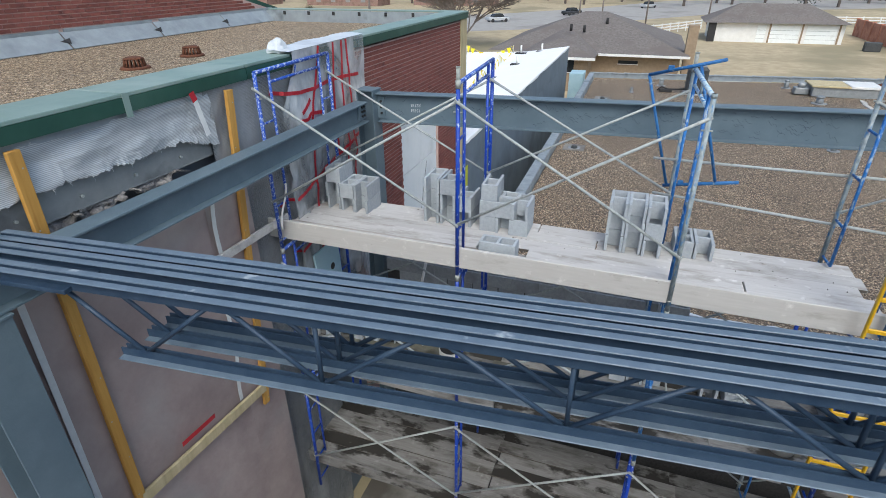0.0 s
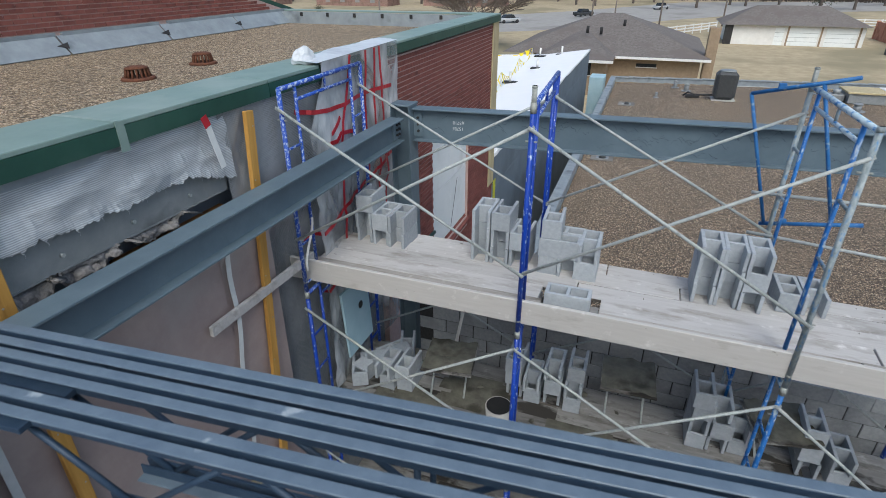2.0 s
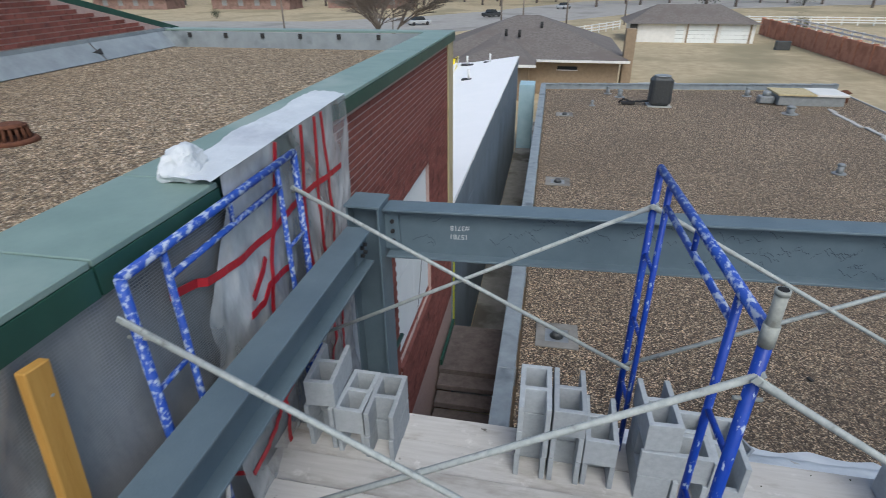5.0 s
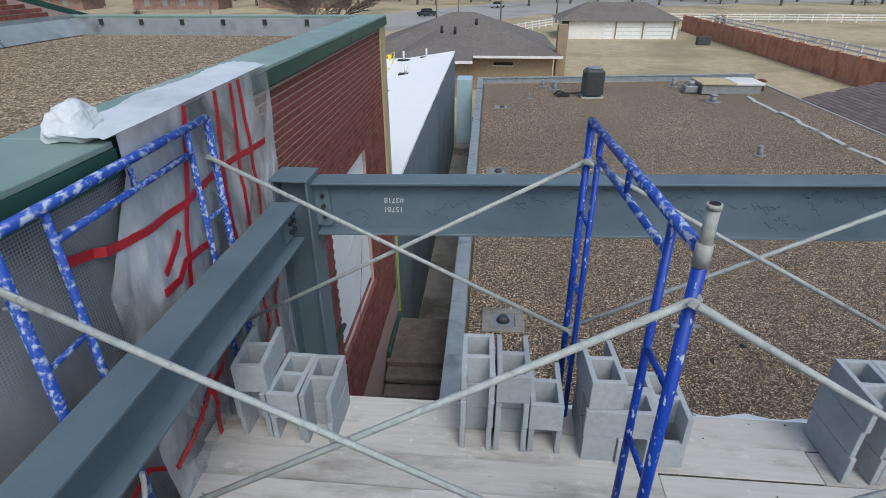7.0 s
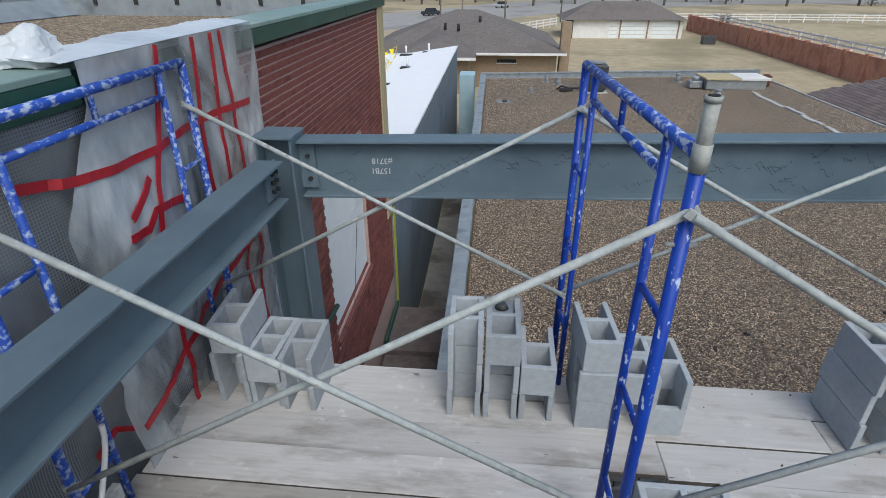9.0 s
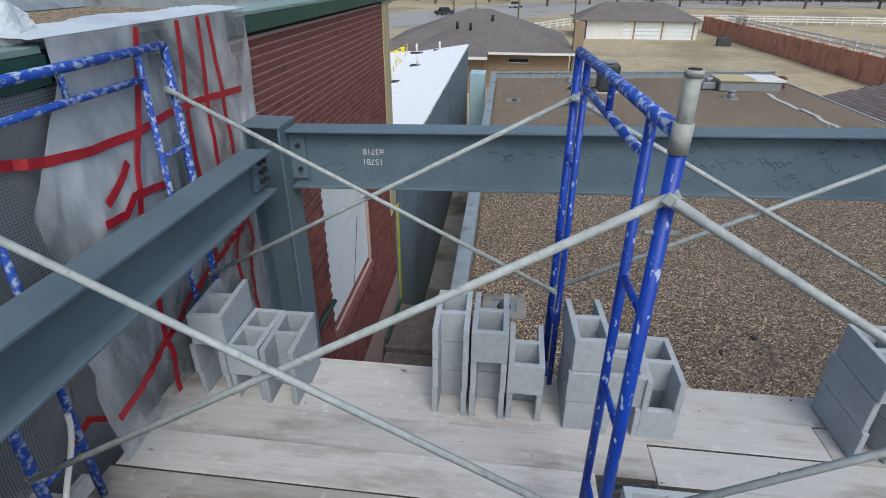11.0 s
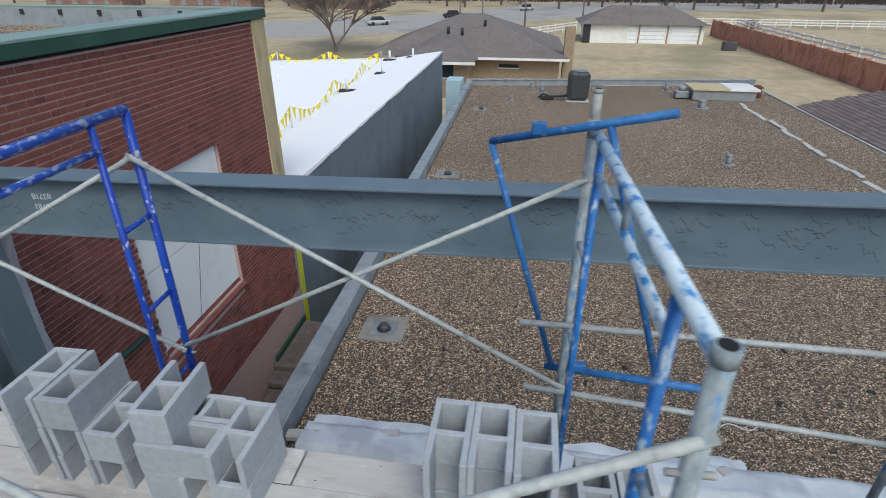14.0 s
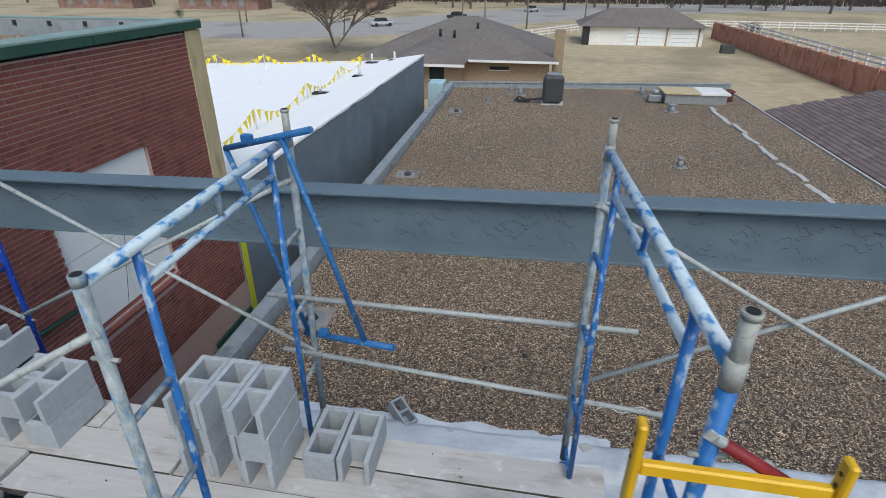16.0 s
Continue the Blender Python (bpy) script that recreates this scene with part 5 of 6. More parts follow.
ts = empty("torn_sheeting", "silver reinforced poly with a torn ragged edge", "sheeting", "wall sheeting")
for s0, s1 in ((0.0, 0.5), (0.5, 1.0)):
    bm = bmesh.new()
    sheet(bm, (-1.5, -1.0 + 5.85 * s0, 7.83), (0, 5.85 * (s1 - s0), 0), (0, 0, 0), 450, 10, lambda u, v: torn(s0 + (s1 - s0) * u, v))
    part("torn_panel", bm, SILVER, ts)
for k in range(34):
    y = -0.8 + k * 0.165 + 0.05 * noise.noise((k * 2.3, 1, 1))
    at, size = torn((y + 1.0) / 5.85, 1.0), 0.03 + 0.03 * abs(noise.noise((k * 1.7, 5, 2)))
    bm = bmesh.new()
    p = Vector((-1.5 + at[0], y, 7.83 + at[2]))
    bent(bm, [p, p + Vector((0.006, 0.3 * size, -0.5 * size)), p + Vector((0.004, 0.2 * size, -size))], 0.0012, 4)
    part("loose_thread", bm, SILVER, ts)

def wrap_x(y, z):
    """How far out the plastic hangs at that place."""
    k = min(1.0, max(0.0, (8.0 - z) / 3.9))
    broad = 0.07 * noise.noise((y * 1.5 + z * 0.5, z * 0.9, 5))
    crease = 0.05 * abs(noise.noise((y * 3.0 + z * 1.6, z * 1.3 - y, 8))) + 0.022 * abs(noise.noise((y * 6.5 - z * 2.4, z * 2.6, 2)))
    fold = broad - crease + 0.006 * noise.noise((y * 21, z * 9, 4)) + 0.03
    return -1.475 - 0.05 * (y - 6.2) - 0.05 * k + fold * min(1.0, 0.12 + 3 * k)


def hang(s, t):
    y0 = 6.2 - 0.32 * min(1.0, max(0.0, t * 9 - 0.4))
    y = y0 + (8.12 - y0) * s
    z = 8.01 - 3.9 * t
    return (wrap_x(y, z), y - 6.2 - 1.92 * s + 0.02 * noise.noise((y * 2, z * 1.5, 1)), z)


def over_top(s, t):
    y = 6.12 + 2.02 * s + 0.05 * noise.noise((t * 4, s * 9, 3))
    back = -1.72 - 0.06 * (y - 6.2) + 0.05 * noise.noise((y * 3, 4, 4))
    lump = 0.03 * (1 - t) * (0.7 + noise.noise((y * 1.8, 1, 7)))
    return (back + (wrap_x(y, 8.01) - back) * t, y - 6.2 - 1.92 * s, 8.0 + 0.012 + lump + 0.012 * abs(noise.noise((y * 9, t * 4, 2))) * (1 - t))


wr = empty("plastic_wrap", "cloudy clear plastic wrapped over the parapet", "sheeting", "wall sheeting")
bm = bmesh.new()
sheet(bm, (0, 6.2, 0), (0, 1.92, 0), (0, 0, 0), 150, 220, hang)
part("hanging_sheet", bm, CLEARPOLY, wr)
bm = bmesh.new()
sheet(bm, (0, 6.2, 0), (0, 1.92, 0), (0, 0, 0), 110, 24, over_top)
part("top_fold", bm, SNOWPOLY, wr, "bunched white plastic over the coping")
bm = bmesh.new()
bmesh.ops.create_icosphere(bm, subdivisions=5, radius=0.135)
for v in bm.verts:
    crease = 1 - abs(noise.noise(v.co * 9)) * 0.4 - abs(noise.noise(v.co * 24)) * 0.12
    v.co = Vector((v.co.x * 0.8, v.co.y * 1.05, max(v.co.z * 0.95, -0.03))) * (crease + 0.35 * noise.noise(v.co * 6 + Vector((3, 0, 0))))
solo("crumpled_plastic", bm, SNOWPOLY, "white crumpled plastic on the coping", "plastic sheet", at=pose(-1.69, 6.27, 8.02))


def tape(pts, w, mat, label, group):
    """Flat band on the wrap or sheeting: points are (y, z, x)."""
    bm = bmesh.new()
    left, right = [], []
    P = [Vector((x, y, z)) for y, z, x in pts]
    for i, p in enumerate(P):
        d = (P[min(i + 1, len(P) - 1)] - P[max(i - 1, 0)]).normalized()
        side = d.cross(Vector((1, 0, 0))).normalized() * w / 2
        left.append(bm.verts.new(p + side))
        right.append(bm.verts.new(p - side))
    for i in range(len(P) - 1):
        bm.faces.new((left[i], left[i + 1], right[i + 1], right[i]))
    bm.normal_update()
    bmesh.ops.solidify(bm, geom=bm.faces[:], thickness=0.004)
    solo("tape_strip", bm, mat, label, "tape", group)


def run(p, q, n, wav, x):
    return [(p[0] + (q[0] - p[0]) * i / n, p[1] + (q[1] - p[1]) * i / n + wav * noise.noise((i * 0.7, p[0], p[1])), x) for i in range(n + 1)]


def skin(y, z):
    near = [wrap_x(y + dy, z + dz) for dy in (-0.03, 0, 0.03) for dz in (-0.03, 0, 0.03)]
    return max(max(near) if y > 5.9 else -9, (-1.49 if z > 7 else -1.6) if y < 6.62 else -9) + 0.006


def over(pts):
    """Band points laid on the hanging plastic."""
    out = []
    for (y0, z0), (y1, z1) in zip(pts, pts[1:]):
        n = max(2, int(math.hypot(y1 - y0, z1 - z0) / 0.025))
        for i in range(n):
            y, z = y0 + (y1 - y0) * i / n, z0 + (z1 - z0) * i / n
            out.append((y, z, skin(y, z)))
    y, z = pts[-1]
    return out + [(y, z, skin(y, z))]


for pts in (((6.81, 8.0), (6.7, 7.7), (6.57, 7.42), (6.45, 7.1), (6.42, 6.4), (6.5, 5.2)), ((7.2, 8.0), (7.15, 7.5), (7.08, 6.8), (7.1, 6.0)), ((7.43, 8.0), (7.36, 7.1), (7.4, 6.2), (7.3, 5.0)), ((7.56, 8.0), (7.61, 7.1), (7.6, 6.4), (7.62, 5.2))):
    tape(over(pts), 0.036, REDTAPE, "red tape strip down the plastic wrap", "red tapes")
for pts in (((5.72, 7.64), (6.0, 7.58), (6.3, 7.54), (6.6, 7.53), (6.92, 7.55), (7.4, 7.54), (7.9, 7.5)), ((6.25, 7.3), (6.36, 7.34), (6.49, 7.42)), ((6.2, 7.22), (6.36, 7.2), (6.45, 7.26), (6.8, 7.2)), ((5.75, 6.28), (6.3, 6.4), (6.8, 6.47), (7.4, 6.62), (7.95, 6.72)), ((6.2, 5.4), (6.9, 5.5), (7.7, 5.7)), ((5.9, 5.6), (6.5, 5.75))):
    tape(over(pts), 0.042, REDTAPE, "red tape strip across the plastic wrap", "red tapes")
tape(run((4.6, 7.8), (4.68, 7.46), 8, 0.0, -1.43), 0.055, WHITETAPE, "white tape strip on torn sheeting", "white tapes")
tape(run((4.57, 7.87), (4.6, 7.79), 3, 0.0, -1.425), 0.06, REDTAPE, "short red tape tab at the coping", "red tapes")
tape([(4.57 - 0.1 * math.sin(i * 0.9) * 0.2 - i * 0.012, 6.85 - i * 0.14, -1.455) for i in range(18)], 0.05, WHITETAPE, "long white tape strip on poly sheeting", "white tapes")
tape(run((2.68, 6.85), (2.6, 3.5), 10, 0.01, -1.455), 0.05, WHITETAPE, "long white tape strip on poly sheeting", "white tapes")
tape(run((3.48, 4.66), (3.93, 4.63), 5, 0.0, -1.43), 0.05, REDTAPE, "short red tape strip on the poly seam", "red tapes")
for (y0, z0), (y1, z1), nm in (((2.99, 7.8), (2.93, 3.5), 0), ((5.07, 7.8), (4.72, 4.1), 1)):
    bm = bmesh.new()
    L = math.hypot(y1 - y0, z1 - z0)
    box(bm, (-0.02, -0.045, -L), (0.02, 0.045, 0), 0.004)
    strip_wood = solo("lumber_strip", bm, LUMBER, "yellow lumber strip holding the sheeting", "lumber", "lumber strips", at=pose(-1.455, y0, z0, -math.degrees(math.atan2(y0 - y1, z0 - z1)), 0, 0))
    for k in range(9):
        bm = bmesh.new()
        tube(bm, (0.02, 0.018 * (-1) ** k, -0.12 - k * 0.44), (0.0225, 0.018 * (-1) ** k, -0.12 - k * 0.44), 0.006, 8)
        part("nail_head", bm, PIN, strip_wood)
bm = bmesh.new()
box(bm, (-0.02, 0, -0.045), (0.02, 1.45, 0.045), 0.004)
solo("wood_batten", bm, WOOD, "grey wood batten sticking out along the sheeting", "lumber", at=pose(-1.44, 4.2, 6.24, -1, 0, 0))
bm = bmesh.new()
box(bm, (-0.02, 0, -0.06), (0.02, 1.8, 0.06), 0.004)
solo("wood_batten", bm, TAN, "tan wood batten nailed over the sheeting", "lumber", at=pose(-1.45, 2.95, 4.5, -5, 0, 0))

# ladder
ld = empty("ladder", "yellow fibreglass ladder leaning at the platform", "ladder", at=pose(4.37, 5.4, 0.03))
for x, top in ((0, 7.76), (0.44, 7.72)):
    bm = bmesh.new()
    box(bm, (x - 0.011, -0.022, 0), (x + 0.011, 0.022, top), 0.006)
    rail = part("rail", bm, YELLOW, ld)
    bm = bmesh.new()
    for k in range(3):
        tube(bm, (x - 0.013, 0, top - 0.04 - k * 0.035), (x + 0.013, 0, top - 0.04 - k * 0.035), 0.006, 8)
    part("rivet", bm, BLACK, rail)
for k in range(25):
    bm = bmesh.new()
    z = 7.62 - k * 0.305
    box(bm, (0.013, -0.012, z - 0.02), (0.427, 0.012, z + 0.02), 0.005)
    part("rung", bm, YELLOW, ld)

# ---- small things on the middle platform and the wrap ----
bm = bmesh.new()
tube(bm, (0, 0, 0), (0.1, 0.45, 1.1), 0.022, 8)
solo("prop", bm, WHITE, "white pole leaning at the new block wall", "pole", at=pose(-0.35, 6.8, MZ))
bm = bmesh.new()
box(bm, (0, -0.3, -0.45), (0.03, 0.3, 0.45), 0.006)
d = solo("foam_board", bm, BLUEFOAM, "pale blue board with a dark spot by the wrap", "board", at=pose(-1.46, 6.4, 5.0, 0, -3, 0))
bm = bmesh.new()
tube(bm, (0.03, 0.08, 0.1), (0.034, 0.08, 0.1), 0.05, 12)
part("dark_spot", bm, BLACK, d)
bm = bmesh.new()
bent(bm, [(0.0, 0.09 * math.cos(a * 0.35) - 0.09, 0.25 - a * 0.05) for a in range(11)], 0.012, 8)
solo("hose_piece", bm, WHITE, "curved white hose piece hooked on the scaffold", "hose", at=pose(-1.37, 5.62, 6.4))
rng = random.Random(33)
for k in range(26):
    bm = bmesh.new()
    bmesh.ops.create_icosphere(bm, subdivisions=1, radius=rng.uniform(0.03, 0.07))
    for v in bm.verts:
        v.co *= rng.uniform(0.6, 1.2)
        v.co.z *= 0.55
    solo("mortar_lump", bm, MUD, "dried mortar lump on the dirty planks", "mortar", "mortar lumps", at=pose(rng.uniform(-1.2, 4.5), rng.uniform(5.75, 6.9), MZ + 0.02))
bm = bmesh.new()
bent(bm, [(5.2 + 0.06 * i, 10.25 + 0.06 * math.sin(i * 0.8) + 0.01 * i, roof_at(5.5) + 0.02) for i in range(14)], 0.008, 6)
solo("cable_end", bm, WHITE, "white cable end curled on gravel roof", "cable")
for x, y in ((4.2, 11.3), (6.1, 10.8), (6.6, 12.0), (3.6, 10.9), (1.5, 11.4), (7.4, 11.2)):
    bm = bmesh.new()
    box(bm, (-0.05, -0.025, 0), (0.05, 0.025, 0.03), 0.006)
    solo("roof_debris", bm, MORTAR, "small dark broken piece on gravel roof", "debris", "roof debris", at=pose(x, y, roof_at(x), 0, 0, x * 70))
bm = bmesh.new()
tube(bm, (-1.615, 10.2, 4.3), (-1.56, 10.45, 5.4), 0.004, 5)
solo("thin_wire", bm, BLACK, "thin dark wire leaning on white panels", "wire")
# fallen mortar crumbs along the upper planks
crumbs = Mass()
rng = random.Random(71)
for k in range(34):
    row = rng.randrange(2, 5)
    x, y = rng.uniform(-1.1, 4.5), 5.715 + row * 0.256 + rng.uniform(-0.09, 0.09)
    z = PZ + (0.034, 0.014, 0.002)[row - 2]
    s = rng.uniform(0.0015, 0.0045)
    crumbs.box((x - s, y - s * 0.8, z - 0.012), (x + s, y + s * 0.8, z + 0.006 + s * 0.3))
tagged(new("mortar_crumbs", crumbs.mesh("mortar_crumbs", MUD)), "dried mortar crumbs scattered over the upper planks", "mortar crumbs", kind="stuff")

SITE = FAR

# ---- neighbourhood ----
def hip_roof(bm, x0, x1, y0, y1, ze, zr, inset):
    a = [bm.verts.new(p) for p in ((x0, y0, ze), (x1, y0, ze), (x1, y1, ze), (x0, y1, ze))]
    ym = (y0 + y1) / 2
    r = [bm.verts.new((x0 + inset, ym, zr)), bm.verts.new((x1 - inset, ym, zr))]
    for f in ((a[0], a[1], r[1], r[0]), (a[1], a[2], r[1]), (a[2], a[3], r[0], r[1]), (a[3], a[0], r[0]), (a[3], a[2], a[1], a[0])):
        bm.faces.new(f)


gh = empty("garage_house", "long white-fronted garage with brown hip roof", "house", at=pose(1.0, 9.1, 0))
bm = bmesh.new()
box(bm, (9.4, 77, 0), (24.5, 85, 2.35))
part("wall", bm, WHITE, gh)
bm = bmesh.new()
hip_roof(bm, 8.4, 25.0, 76.3, 85.8, 2.35, 4.45, 4.3)
part("roof", bm, SHINGLE, gh)
for x0, x1 in ((16.3, 19.6), (20.4, 23.7), (14.8, 15.8)):
    bm = bmesh.new()
    box(bm, (x0, 76.94, 0.02), (x1, 76.99, 2.1))
    d = part("garage_door", bm, PANEL, gh)
    for k in range(1, 4):
        bm = bmesh.new()
        box(bm, (x0, 76.925, 0.5 * k), (x1, 76.94, 0.5 * k + 0.03))
        part("door_seam", bm, METALBOX, d)
for x in (16.15, 19.8, 23.85):
    bm = bmesh.new()
    box(bm, (x, 76.93, 0), (x + 0.2, 76.99, 2.3))
    part("door_trim", bm, TANBRICK, gh)
bm = bmesh.new()
box(bm, (9.0, 76.6, 0), (9.9, 77.4, 2.3))
part("corner_pier", bm, BLACK, gh)

h1 = empty("brick_house", "tan brick house with grey-brown hip roof", "house", at=pose(-1.2, 2.0, 0))
bm = bmesh.new()
box(bm, (-6.5, 47.3, 0), (6.3, 58, 2.65))
box(bm, (-5.5, 44.5, 0), (-0.4, 47.3, 2.65))
part("wall", bm, TANBRICK, h1)
bm = bmesh.new()
hip_roof(bm, -9.0, 6.9, 46.5, 62.5, 2.7, 5.3, 7.0)
part("roof", bm, SHINGLE, h1)
bm = bmesh.new()
a = [bm.verts.new(p) for p in ((-6.0, 43.6, 2.72), (0.1, 43.6, 2.72), (0.1, 48.5, 2.72), (-6.0, 50.5, 2.72), (-3.0, 47.2, 3.75), (-3.0, 52, 4.3))]
for f in ((0, 1, 4), (1, 2, 5, 4), (0, 4, 5, 3)):
    bm.faces.new([a[i] for i in f])
bm.normal_update()
bmesh.ops.solidify(bm, geom=bm.faces[:], thickness=0.06)
part("wing_roof", bm, SHINGLE, h1)
bm = bmesh.new()
box(bm, (0.1, 46.38, 2.55), (6.95, 46.5, 2.72))
box(bm, (-6.0, 43.5, 2.55), (0.15, 43.6, 2.74))
part("gutter", bm, WHITE, h1, "white gutter board")
ch = bmesh.new()
box(ch, (6.55, 47.6, 0), (7.3, 48.5, 4.85), 0.02)
part("chimney", ch, TANBRICK, h1)
for x0, x1, z0, z1, y in ((1.7, 3.2, 1.9, 2.15, 47.25), (-2.6, -1.5, 1.5, 2.4, 44.45)):
    bm = bmesh.new()
    box(bm, (x0, y, z0), (x1, y + 0.04, z1))
    d = part("window", bm, TINT, h1)
    bm = bmesh.new()
    box(bm, (x0 - 0.06, y - 0.02, z0 - 0.06), (x1 + 0.06, y, z0))
    part("sill", bm, WHITE, d)
for x, y, z in ((-1.5, 50, 4.15), (0.2, 52, 4.6), (-2.5, 49, 4.3)):
    bm = bmesh.new()
    tube(bm, (x, y, z - 0.2), (x, y, z + 0.35), 0.12, 8)
    part("roof_vent", bm, BLACK, h1)

# brick garden wall with piers
gw = empty("brick_fence", "orange brick garden wall with piers", "fence", at=pose(1.0, 0, 0))
y = 40.0
while y < 96:
    bm = bmesh.new()
    box(bm, (28.95, y, 0), (29.15, y + 3.0, 2.2), 0.01)
    part("wall_panel", bm, OLDBRICK, gw)
    bm = bmesh.new()
    box(bm, (28.85, y + 2.95, 0), (29.25, y + 3.3, 2.32), 0.01)
    part("pier", bm, OLDBRICK, gw)
    y += 3.25


def rail_fence(p, q, n, label, up=0.0):
    f = empty("rail_fence", label, "fence", "white fences")
    p, q = Vector(p), Vector(q)
    for i in range(n + 1):
        c = p.lerp(q, i / n)
        bm = bmesh.new()
        box(bm, (c.x - 0.07, c.y - 0.07, 0), (c.x + 0.07, c.y + 0.07, 1.4 + up))
        part("post", bm, WHITE, f)
    for z in (0.45, 0.85, 1.25):
        bm = bmesh.new()
        d = q - p
        m = Matrix.Translation(p) @ pose(0, 0, 0, 0, 0, math.degrees(math.atan2(d.y, d.x)))
        box(bm, (0, -0.03, z + up - 0.08), (d.length, 0.03, z + up + 0.08), 0, m)
        part("rail", bm, WHITE, f)


rail_fence((31.6, 42, 0), (31.6, 93, 0), 22, "white three-rail fence behind brick wall", 1.35)
rail_fence((26, 116, 0), (140, 108, 0), 48, "white three-rail fence along the far field")
rail_fence((2.0, 90, 0), (10.5, 104, 0), 7, "white three-rail fence beside the street")

# small yard things
for x, y, w, h in ((7.9, 47.0, 1.0, 1.1), (27.0, 80.0, 1.6, 1.0)):
    bm = bmesh.new()
    box(bm, (-w / 2, -0.4, 0), (w / 2, 0.4, h), 0.05)
    solo("yard_box", bm, ACGREY, "dark utility box in the yard", "utility box", "yard boxes", at=pose(x, y, 0))
bm = bmesh.new()
box(bm, (-1.6, -1.2, 0), (1.6, 1.2, 0.08), 0.02)
solo("yard_slab", bm, STONE, "pale slab with debris in the yard", "slab", at=pose(9.4, 54.5, 0, 0, 0, 20))


# bare trees
def bare_tree(name, x, y, h, spread, seed, mat, depth=5, kids=4, r0=0.22, wide=(0.35, 0.95), low=0.17, label="bare winter tree with fine spreading branches", group="bare trees"):
    rg = random.Random(seed)
    t = empty(name, label, "tree", group, at=pose(x, y, 0))
    trunk, crown = Mass(), Mass()
    trunk.stick(Vector((0, 0, 0)), Vector((0, 0, h * (low + 0.01))), r0 * 1.15, r0, 9)

    def grow(p, d, ln, r, lev):
        q = p + d * ln
        (crown if lev else trunk).stick(p, q, r, r * 0.62, 6 if lev < 2 else 3)
        if lev >= depth:
            return
        for k in range(kids if lev else kids + 2):
            a = rg.uniform(0, math.tau)
            tilt = rg.uniform(*wide)
            side = Vector((math.cos(a), math.sin(a), 0.15 * rg.uniform(-1, 1)))
            nd = (d * math.cos(tilt) + side * math.sin(tilt) * spread).normalized()
            s = q if k < 2 else p.lerp(q, rg.uniform(0.45, 0.95))
            grow(s, nd, ln * rg.uniform(0.6, 0.82), r * 0.64, lev + 1)

    for k in range(3):
        a = k * 2.1 + rg.uniform(0, 1)
        grow(Vector((0, 0, h * low)), Vector((0.55 * math.cos(a) * spread, 0.55 * math.sin(a) * spread, 0.8)).normalized(), h * 0.27, r0 * 0.75, 0)
    trunk.part("trunk", mat, t)
    crown.part("crown", mat, t)
    return t


bare_tree("bare_tree", -19.8, 71.0, 13.0, 1.3, 5, BARK, 6, 4, 0.2, wide=(0.15, 0.62), low=0.04)
far = bare_tree("bare_tree", -60, 165, 11, 0.9, 8, FARTREE, 4, 3, 0.3, label="bare tree beyond the street", group="far trees")
far2 = bare_tree("bare_tree", -20, 170, 12, 1.0, 11, FARTREE, 4, 3, 0.3, label="bare tree beyond the street", group="far trees")
rng = random.Random(31)
for k in range(46):
    x = -150 + k * 7.5 + rng.uniform(-3, 3)
    copy_thing(far if k % 2 else far2, pose(x, 168 + rng.uniform(-10, 18), 0, 0, 0, rng.uniform(0, 360)))
# far wood: dense twig mass in uneven clumps
wood = Mass()
for k in range(6000):
    x, y = rng.uniform(-220, 260), rng.uniform(196, 215)
    hh = 7 + 5 * noise.noise((x * 0.06, 0, 0)) + rng.uniform(-2, 3)
    p = Vector((x, y, 0))
    wood.stick(p, p + Vector((rng.uniform(-1.5, 1.5), rng.uniform(-1, 1), hh)), 0.16, 0.05)
tagged(new("far_wood", wood.mesh("far_wood", FARTREE)), "dense bare wood on the horizon", "wood", kind="stuff")
for x, y, s in ((36, 100, 1.0), (38, 170, 2.6), (62, 172, 2.2), (95, 165, 2.4), (-70, 118, 0.8)):
    t = empty("evergreen_bush", "dark evergreen bush in open field", "bush", "evergreens", at=pose(x, y, 0))
    bm = bmesh.new()
    tube(bm, (0, 0, 0), (0, 0, 0.8 * s), 0.09 * s, 6)
    part("trunk", bm, BARK, t)
    bm = bmesh.new()
    rg = random.Random(int(x))
    for k in range(900):
        v = Vector((rg.gauss(0, 0.55), rg.gauss(0, 0.55), rg.gauss(1.3, 0.5))) * s
        a = Vector((rg.uniform(-1, 1), rg.uniform(-1, 1), rg.uniform(-0.5, 1))).normalized() * 0.16 * s
        b = a.orthogonal().normalized() * 0.05 * s
        bm.faces.new([bm.verts.new(q) for q in (v - b, v + a, v + b)])
    part("foliage", bm, EVERGREEN, t)

# utility poles and signs
for x, y, h in ((-39.5, 86, 7), (-9, 106, 9), (-5.5, 110, 6), (2.0, 108, 9), (12, 112, 9), (-52, 112, 8)):
    p = empty("utility_pole", "dark wooden utility pole by the street", "pole", "utility poles", at=pose(x, y, 0))
    bm = bmesh.new()
    tube(bm, (0, 0, 0), (0, 0, h), 0.14, 8, 0.1)
    part("shaft", bm, BARK, p)
    bm = bmesh.new()
    box(bm, (-0.9, -0.06, h - 0.6), (0.9, 0.06, h - 0.45))
    part("crossarm", bm, BARK, p)


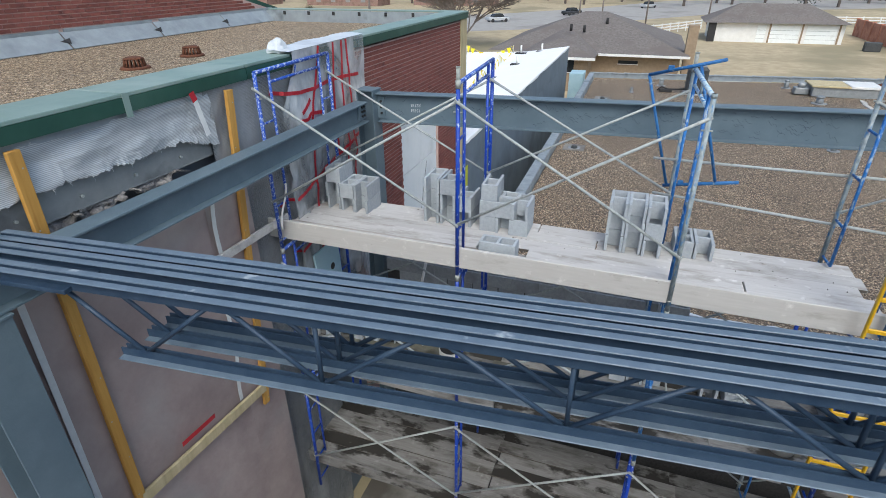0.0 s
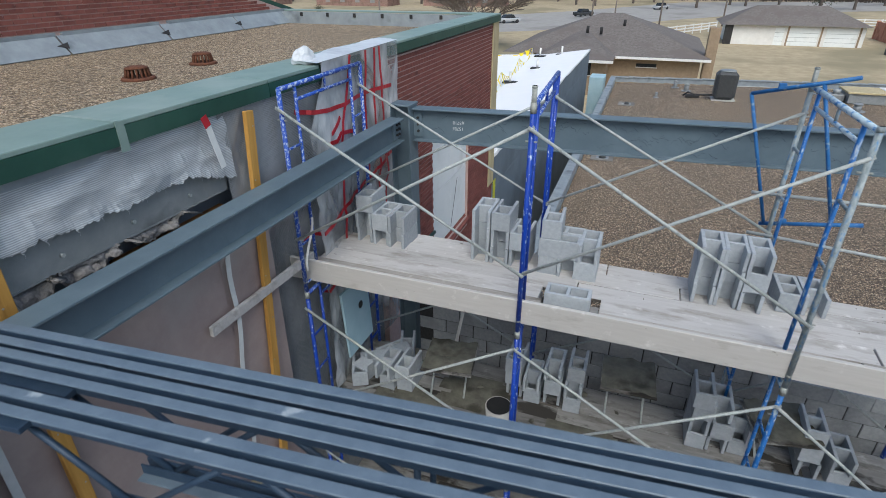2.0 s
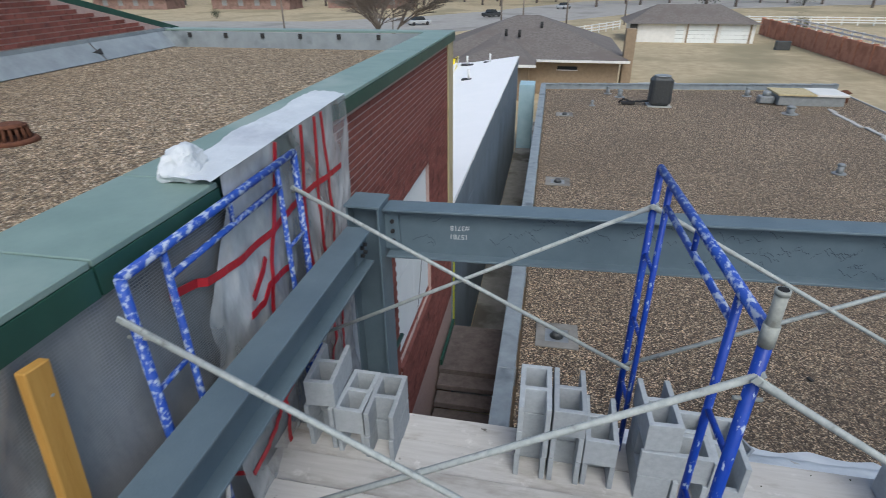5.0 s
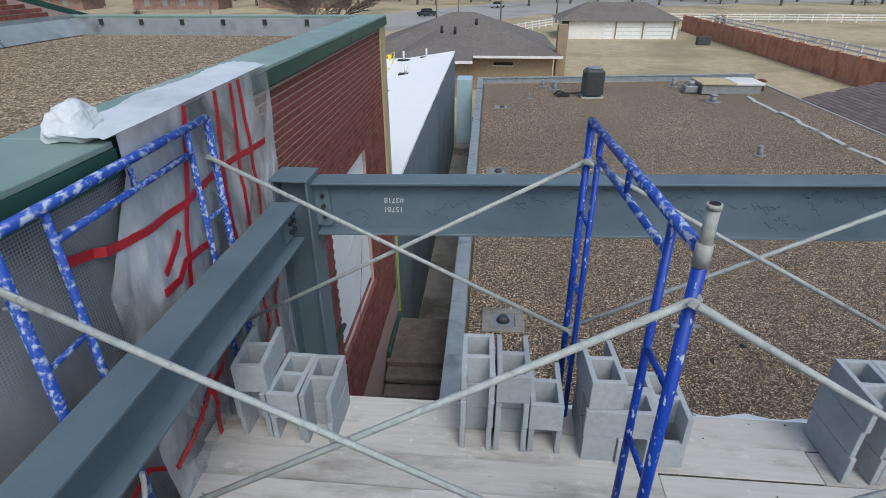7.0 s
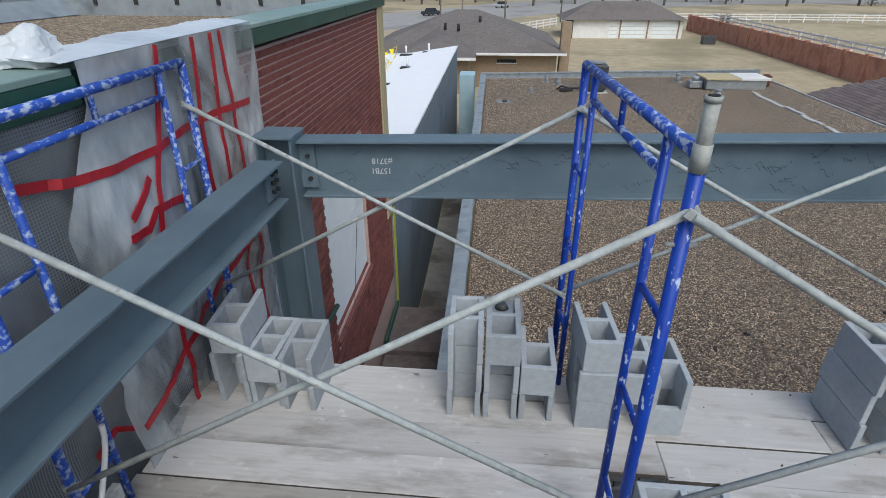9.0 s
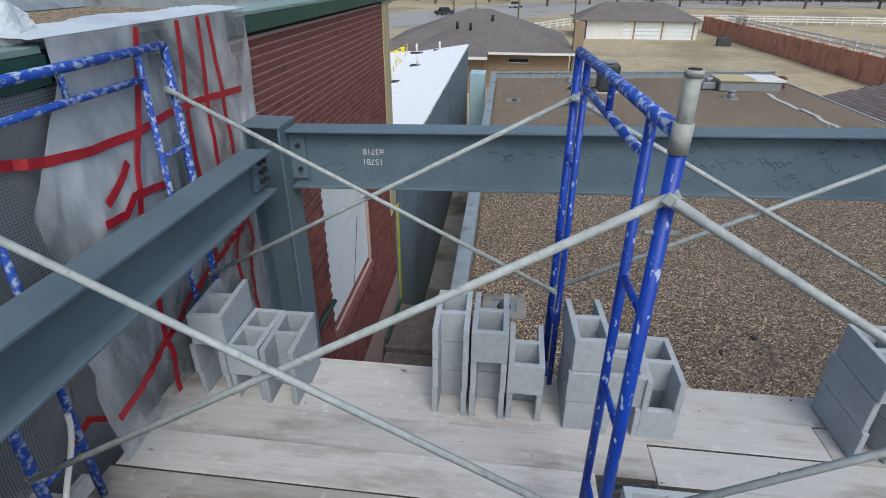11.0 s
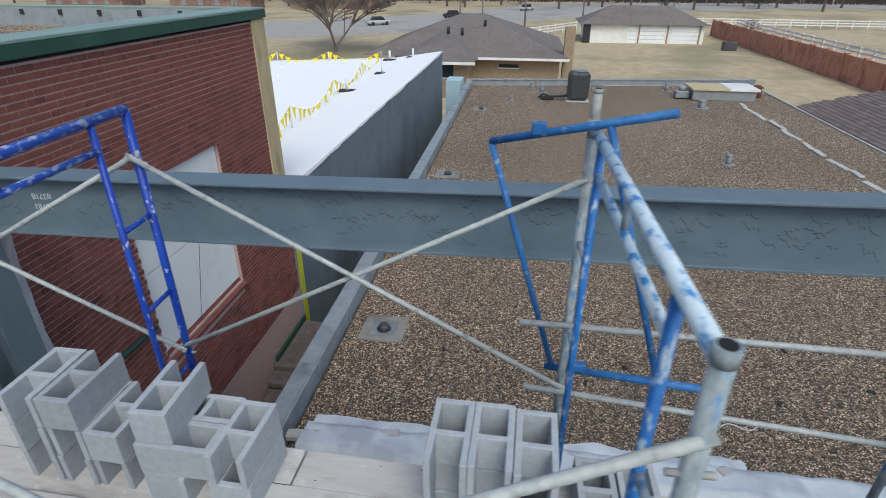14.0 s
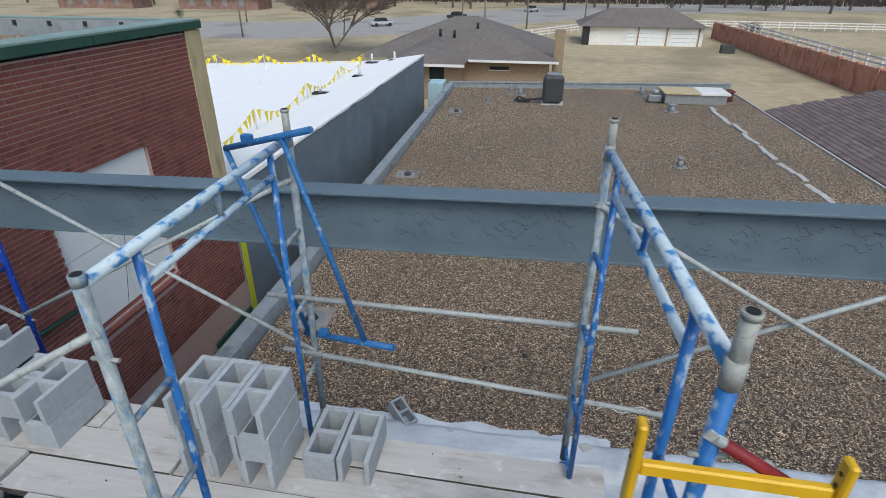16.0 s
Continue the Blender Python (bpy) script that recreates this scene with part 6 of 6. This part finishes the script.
def car(x, y, a, mat, label):
    c = empty("car", label, "car", "cars on the street", at=pose(x, y, 0.02, 0, 0, a))
    bm = bmesh.new()
    box(bm, (-2.2, -0.88, 0.3), (2.2, 0.88, 0.85), 0.12)
    part("body", bm, mat, c)
    bm = bmesh.new()
    v = box(bm, (-1.2, -0.78, 0.85), (1.1, 0.78, 1.42), 0.1)
    for w in bm.verts:
        if w.co.z > 1.1:
            w.co.x *= 0.7
    part("cabin", bm, TINT, c)
    for sx in (-1.35, 1.35):
        for sy in (-0.9, 0.72):
            bm = bmesh.new()
            tube(bm, (sx, sy, 0.32), (sx, sy + 0.18, 0.32), 0.32, 14)
            part("wheel", bm, BLACK, c)


car(-13, 128, 50, CARRED, "dark parked car on the pale street")
car(2, 155, 55, CARLIGHT, "pale parked car on the pale street")
car(-24, 108, 40, CARLIGHT, "pale parked car on the pale street")
for x, y in ((-112, 150), (-78, 152), (-48, 158)):
    h = empty("far_house", "low red brick house with grey roof across the street", "house", "far houses", at=pose(x, y, 0))
    bm = bmesh.new()
    box(bm, (-11, -4, 0), (11, 4, 3))
    part("wall", bm, FARBRICK, h)
    bm = bmesh.new()
    hip_roof(bm, -12, 12, -5, 5, 3, 5.5, 4)
    part("roof", bm, SHINGLE, h)
    for k in range(4):
        bm = bmesh.new()
        box(bm, (-8 + k * 4.6, -4.05, 0.9), (-6.6 + k * 4.6, -4.0, 2.2))
        part("window", bm, METALBOX, h)

SITE = Matrix()
# ---- brickwork ----
bm = bmesh.new()
box(bm, (-0.0, -0.0955, -0.0258), (0.01, 0.0955, 0.0258), 0.002)
brick_mesh = mesh_of("brick", bm, BRICK)
rest = Mass()
count = 0
for c in range(72):
    z = 7.75 - c * 0.0677
    for k in range(28):
        y = 8.05 + k * 0.203 + (0.1015 if c % 2 else 0)
        lo, hi_y = max(8.0, y - 0.0955), min(WY1 - 0.004, y + 0.0955)
        if 4.0 < z < 6.38:
            if lo < 9.5 < hi_y:
                hi_y = 9.497
            elif lo < 11.45 < hi_y:
                lo = 11.453
            elif 9.4 < y < 11.5:
                continue
        if hi_y - lo < 0.02:
            continue
        if (y < 9.3 and z > 6.4 or (z > 7.0 and count < 300)) and hi_y - lo > 0.19:
            if count < 300:
                ob = new("brick", brick_mesh)
                ob.parent = wall
                ob.matrix_basis = pose(-1.636, y, z)
                count += 1
                continue
        rest.box((-1.636, lo, z - 0.0258), (-1.626 + 0.001 * ((k * 7 + c * 3) % 3), hi_y, z + 0.0258))
rest.part("brickwork", BRICK, wall, kind="stuff")
rest = Mass()
for c in range(34):
    z = 8.04 + c * 0.0677
    for k in range(95):
        y = -5.9 + k * 0.203 + (0.1015 if c % 2 else 0)
        if z + 0.06 > 7.95 + (13.35 - y) * 0.2558 or y > 13.2:
            continue
        rest.box((-6.776, y - 0.0955, z - 0.0258), (-6.766 + 0.001 * ((k * 5 + c) % 3), y + 0.0955, z + 0.0258))
rest.part("brickwork", BRICK, hi, kind="stuff")
